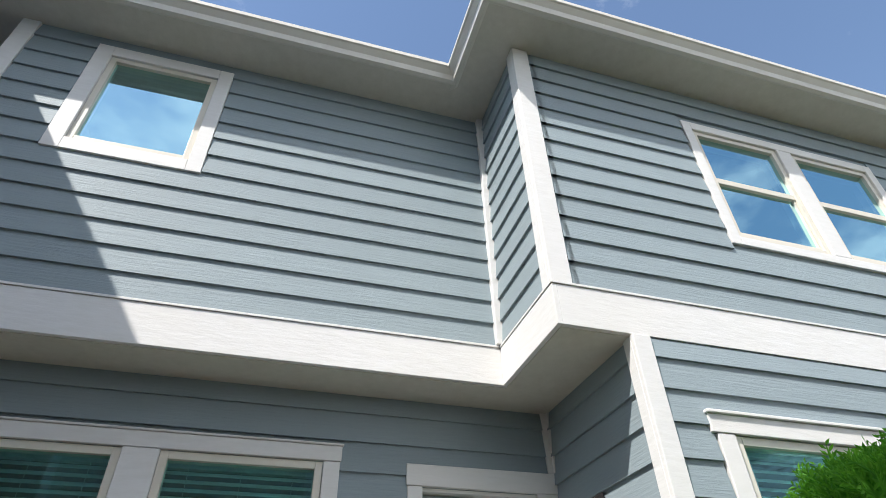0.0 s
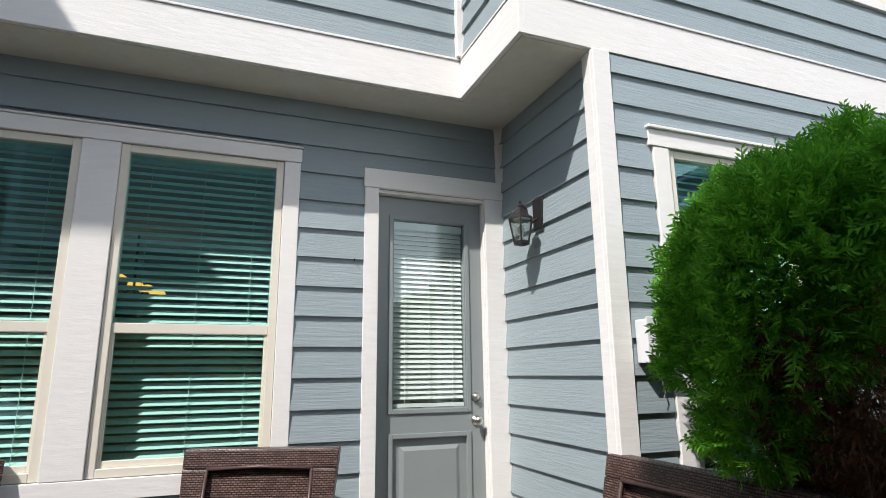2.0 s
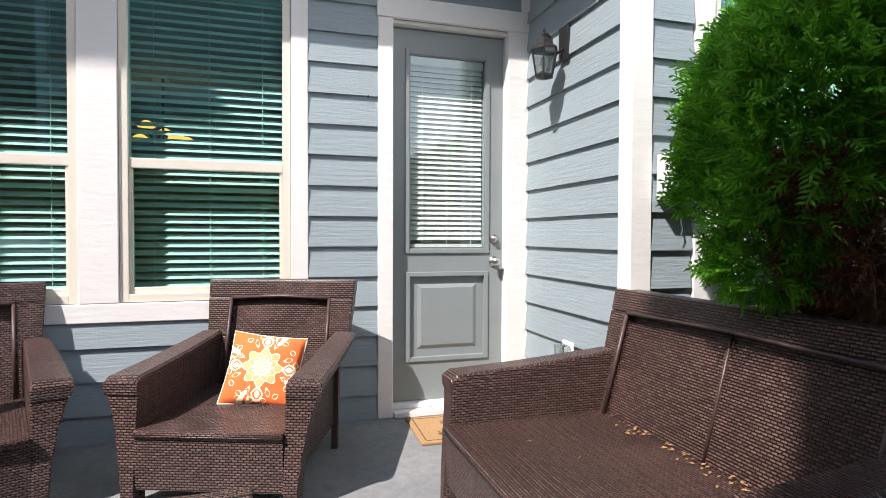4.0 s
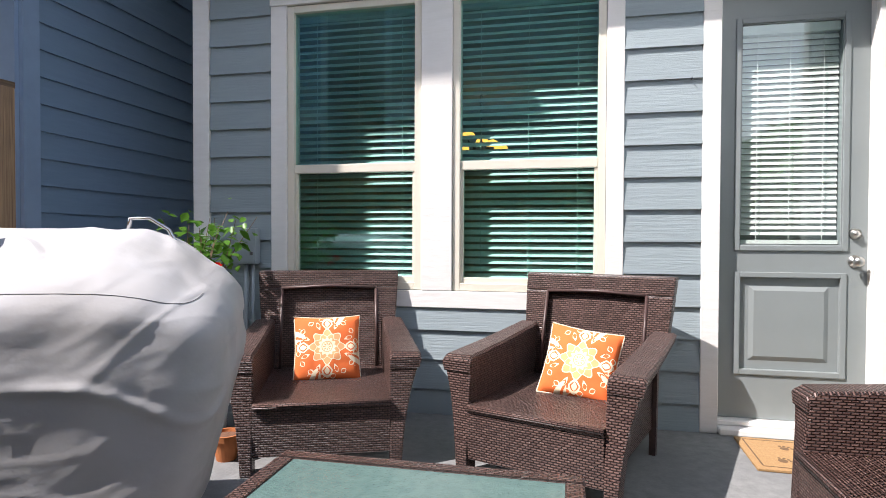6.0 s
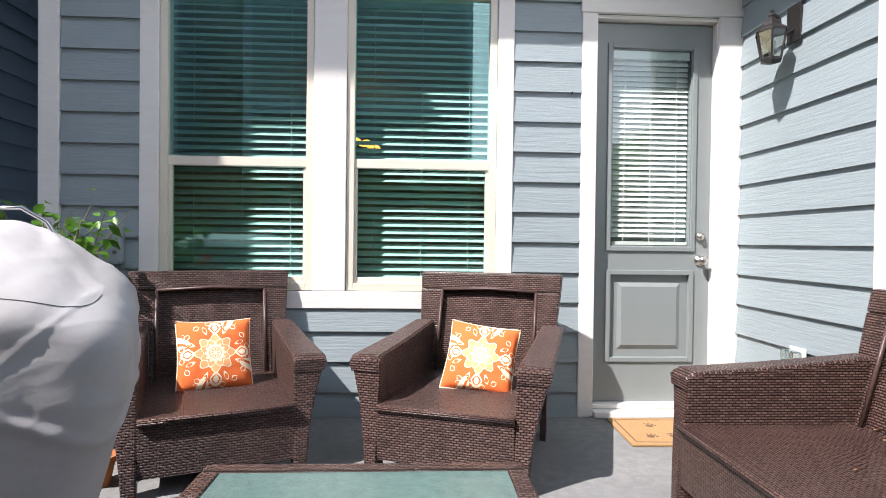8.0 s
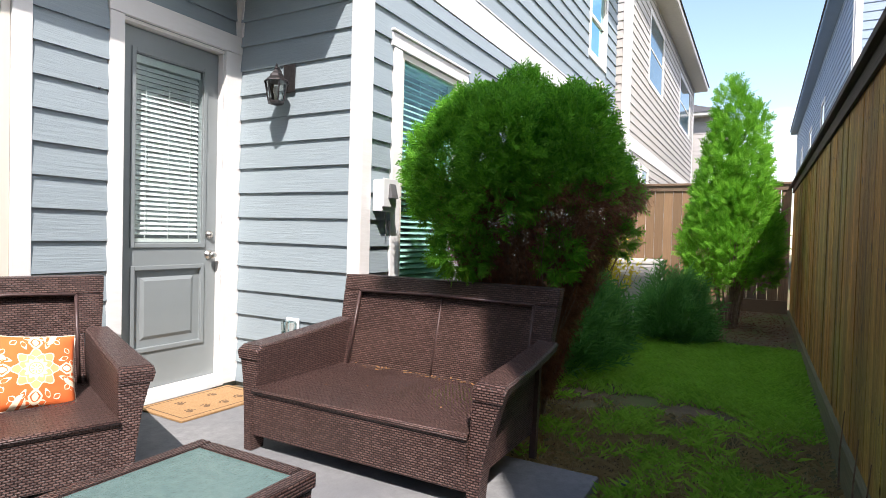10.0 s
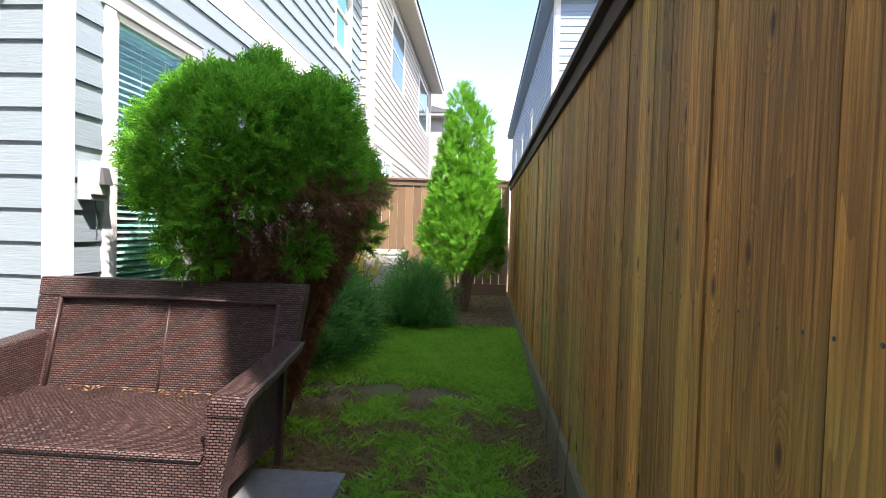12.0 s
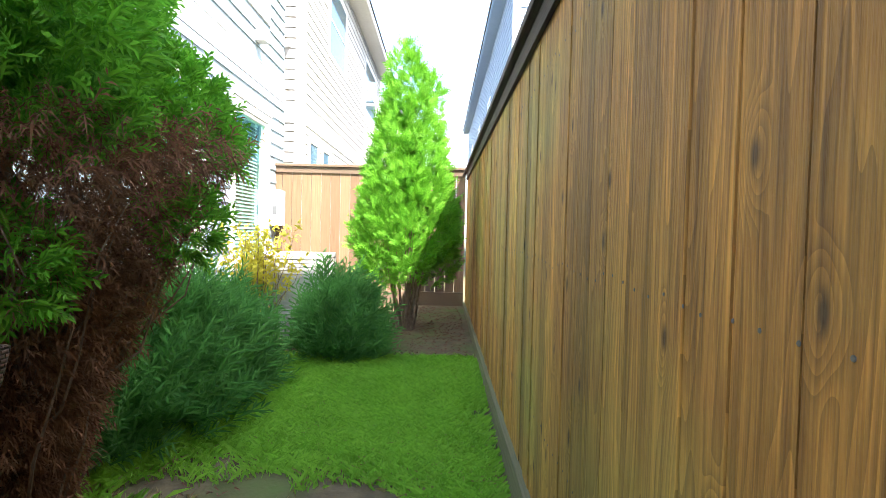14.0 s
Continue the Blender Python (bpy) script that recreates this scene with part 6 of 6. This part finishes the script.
for k in range(60):
    yy = rg.uniform(-0.55, 0.55)
    xx = 0.24 - abs(rg.normal(0, 0.03)) if k < 54 else rg.uniform(-0.3, 0.2)
    g.add([(0, 0, 0), (0.012, 0.006, 0.002), (0.026, 0, 0.001), (0.012, -0.006, 0.003)], [(0, 1, 2, 3)], SOFA @ pose(yy, xx, 0.336 + rg.uniform(0, 0.008), rg.uniform(-20, 20), 0, rg.uniform(0, 360)))
ob = new("leaf_litter", g.mesh("litter", WEB))
tagged(ob, "dry brown leaf litter on the loveseat", "leaf litter", "", "stuff")

# ---------- lamps indoors ----------
ch = thing("pendant_lamp", pose(-0.72, 6.9, 2.14), "pendant lamp with glowing amber shades indoors", "pendant lamp")
part("stem", Geo().tube([(0, 0, 0.645), (0, 0, 0.05)], 0.012, 8), BRONZE, ch)
for k in range(5):
    a = 2 * math.pi * k / 5 + 0.4
    c, s = math.cos(a) * 0.23, math.sin(a) * 0.23
    part("arm", Geo().tube([(0, 0, 0.05), (c * 0.5, s * 0.5, -0.05), (c, s, 0.03)], 0.008, 6), BRONZE, ch)
    part("shade", Geo().lathe([(0.085, 0.0), (0.07, 0.035), (0.04, 0.055), (0.02, 0.065)], 16), AMBER, ch, "glowing amber glass shade", smooth=True, m=pose(c, s, -0.03 + 0.1 * (k % 2)))
dl = thing("downlight", pose(-0.75, 6.97, 2.742), "round recessed ceiling light", "downlight", "downlights")
part("lens", Geo().lathe([(0.065, 0.0), (0.065, 0.006), (0.01, 0.007)], 20), DOWNLIGHT, dl)
part("trim_ring", Geo().lathe([(0.066, -0.002), (0.085, -0.002), (0.085, 0.006), (0.066, 0.006)], 20), WHITE_PLASTIC, dl)
for xx, yy in ((-0.95, 8.6), (0.4, 7.0), (0.4, 8.6), (-2.0, 7.0)):
    copy_thing(dl, pose(xx, yy, 2.742))

# ---------- lawn ----------
def blades(n, x0, x1, y0, y1, h, lean, density):
    p = np.stack([rg.uniform(x0, x1, n), rg.uniform(y0, y1, n)], 1)
    d = np.array([noise.noise((a * 1.1, b * 1.1, 3.0)) + 0.5 * noise.noise((a * 4, b * 4, 1.0)) for a, b in p])
    p = p[(d + density(p)) > rg.uniform(-0.35, 0.25, n)]
    n = len(p)
    z = np.array([ground_z(a, b) for a, b in p])
    ang, hh = rg.uniform(0, 2 * math.pi, n), h * rg.uniform(0.5, 1.4, n)
    le = rg.normal(0, lean, (n, 2))
    w = 0.0036
    c, s = np.cos(ang) * w, np.sin(ang) * w
    v = np.stack([np.stack([p[:, 0] - c, p[:, 1] - s, z - 0.01], 1), np.stack([p[:, 0] + c, p[:, 1] + s, z - 0.01], 1),
                  np.stack([p[:, 0] + le[:, 0] * hh * 0.5 + c * 0.7, p[:, 1] + le[:, 1] * hh * 0.5 + s * 0.7, z + hh * 0.6], 1),
                  np.stack([p[:, 0] + le[:, 0] * hh * 1.4, p[:, 1] + le[:, 1] * hh * 1.4, z + hh], 1)], 1).reshape(-1, 3)
    return v, np.arange(n * 4).reshape(n, 4)


def green_density(p):
    return np.clip((p[:, 0] - 3.1) * 0.45, -0.42, 0.8) - np.clip((0.16 - p[:, 1]) * 3, 0, 1)


v, f = blades(170000, 0.6, 5.6, 0.01, 2.4, 0.048, 0.6, green_density)
keep = ~((v[::4][:, 0] < PX1 + 0.02) & (v[::4][:, 1] > PY0 - 0.02))
f = f[keep]
tagged(new("grass", raw_mesh("grass", v, f, GRASS)), "short green lawn with thin patches", "grass", "", "stuff")
v, f = blades(42000, 0.6, 5.4, 0.01, 2.2, 0.03, 1.0, lambda p: np.clip((3.4 - p[:, 0]) * 0.3, -0.3, 0.3))
keep = ~((v[::4][:, 0] < PX1 + 0.02) & (v[::4][:, 1] > PY0 - 0.02))
tagged(new("dry_grass", raw_mesh("dry_grass", v, f[keep], GRASS_DRY)), "dry straw-coloured grass on bare soil", "grass", "", "stuff")
g = Geo()
for k in range(5000):
    x, y = (rg.uniform(5.2, 8.8), rg.uniform(0.05, 2.4)) if k < 4000 else (rg.uniform(1.9, 4.5), rg.uniform(1.2, 2.7))
    g.add([(-0.014, -0.004, 0), (0.014, -0.004, 0.004), (0.014, 0.004, 0.002), (-0.014, 0.004, 0.006)], [(0, 1, 2, 3)], pose(x, y, ground_z(x, y) + 0.006 + rg.uniform(0, 0.01), rg.uniform(-30, 30), rg.uniform(-30, 30), rg.uniform(0, 360)))
tagged(new("mulch", g.mesh("mulch", MULCH)), "red-brown bark mulch and dead leaves round the shrubs", "mulch", "", "stuff")
sprk = thing("sprinkler_head", pose(1.75, 0.92, -0.05), "small black sprinkler head in the lawn", "sprinkler")
part("cap", Geo().lathe([(0.03, 0), (0.03, 0.035), (0.018, 0.045), (0.003, 0.046)], 14), DARK_PLASTIC, sprk)
for k, (x, y) in enumerate(((2.3, 0.005), (1.55, 0.005), (1.85, 0.005))):
    st = thing("dead_grass_stalk", pose(x, y, -0.04), "thin dead stalk leaning on the fence", "stalk")
    part("stalk", Geo().tube([(0, 0, 0), (-0.03, 0.004, 0.2), (-0.1, 0.0, 0.42)], [0.005, 0.004, 0.002], 5), BARK, st)

# ---------- the single boards ----------
for owner, geo, mat in PLANKS:
    part("plank", geo, mat, owner)
for owner, geo, mat in FENCE_BOARDS:
    part("board", geo, mat, owner)
nail_me = Geo().lathe([(0.0035, 0.0), (0.0030, 0.0012), (0.0006, 0.0015)], 7).mesh("nail", DARK_PLASTIC)
x, nr = -1.49, random.Random(9)
while x < 4.2:
    for z in (0.50, 1.08, 1.75):
        for off in (0.035, 0.105):
            part("nail", nail_me, DARK_PLASTIC, fence_right, m=pose(x + off + nr.uniform(-0.01, 0.01), 0.003, z + nr.uniform(-0.015, 0.015), -90))
    x += 0.1385
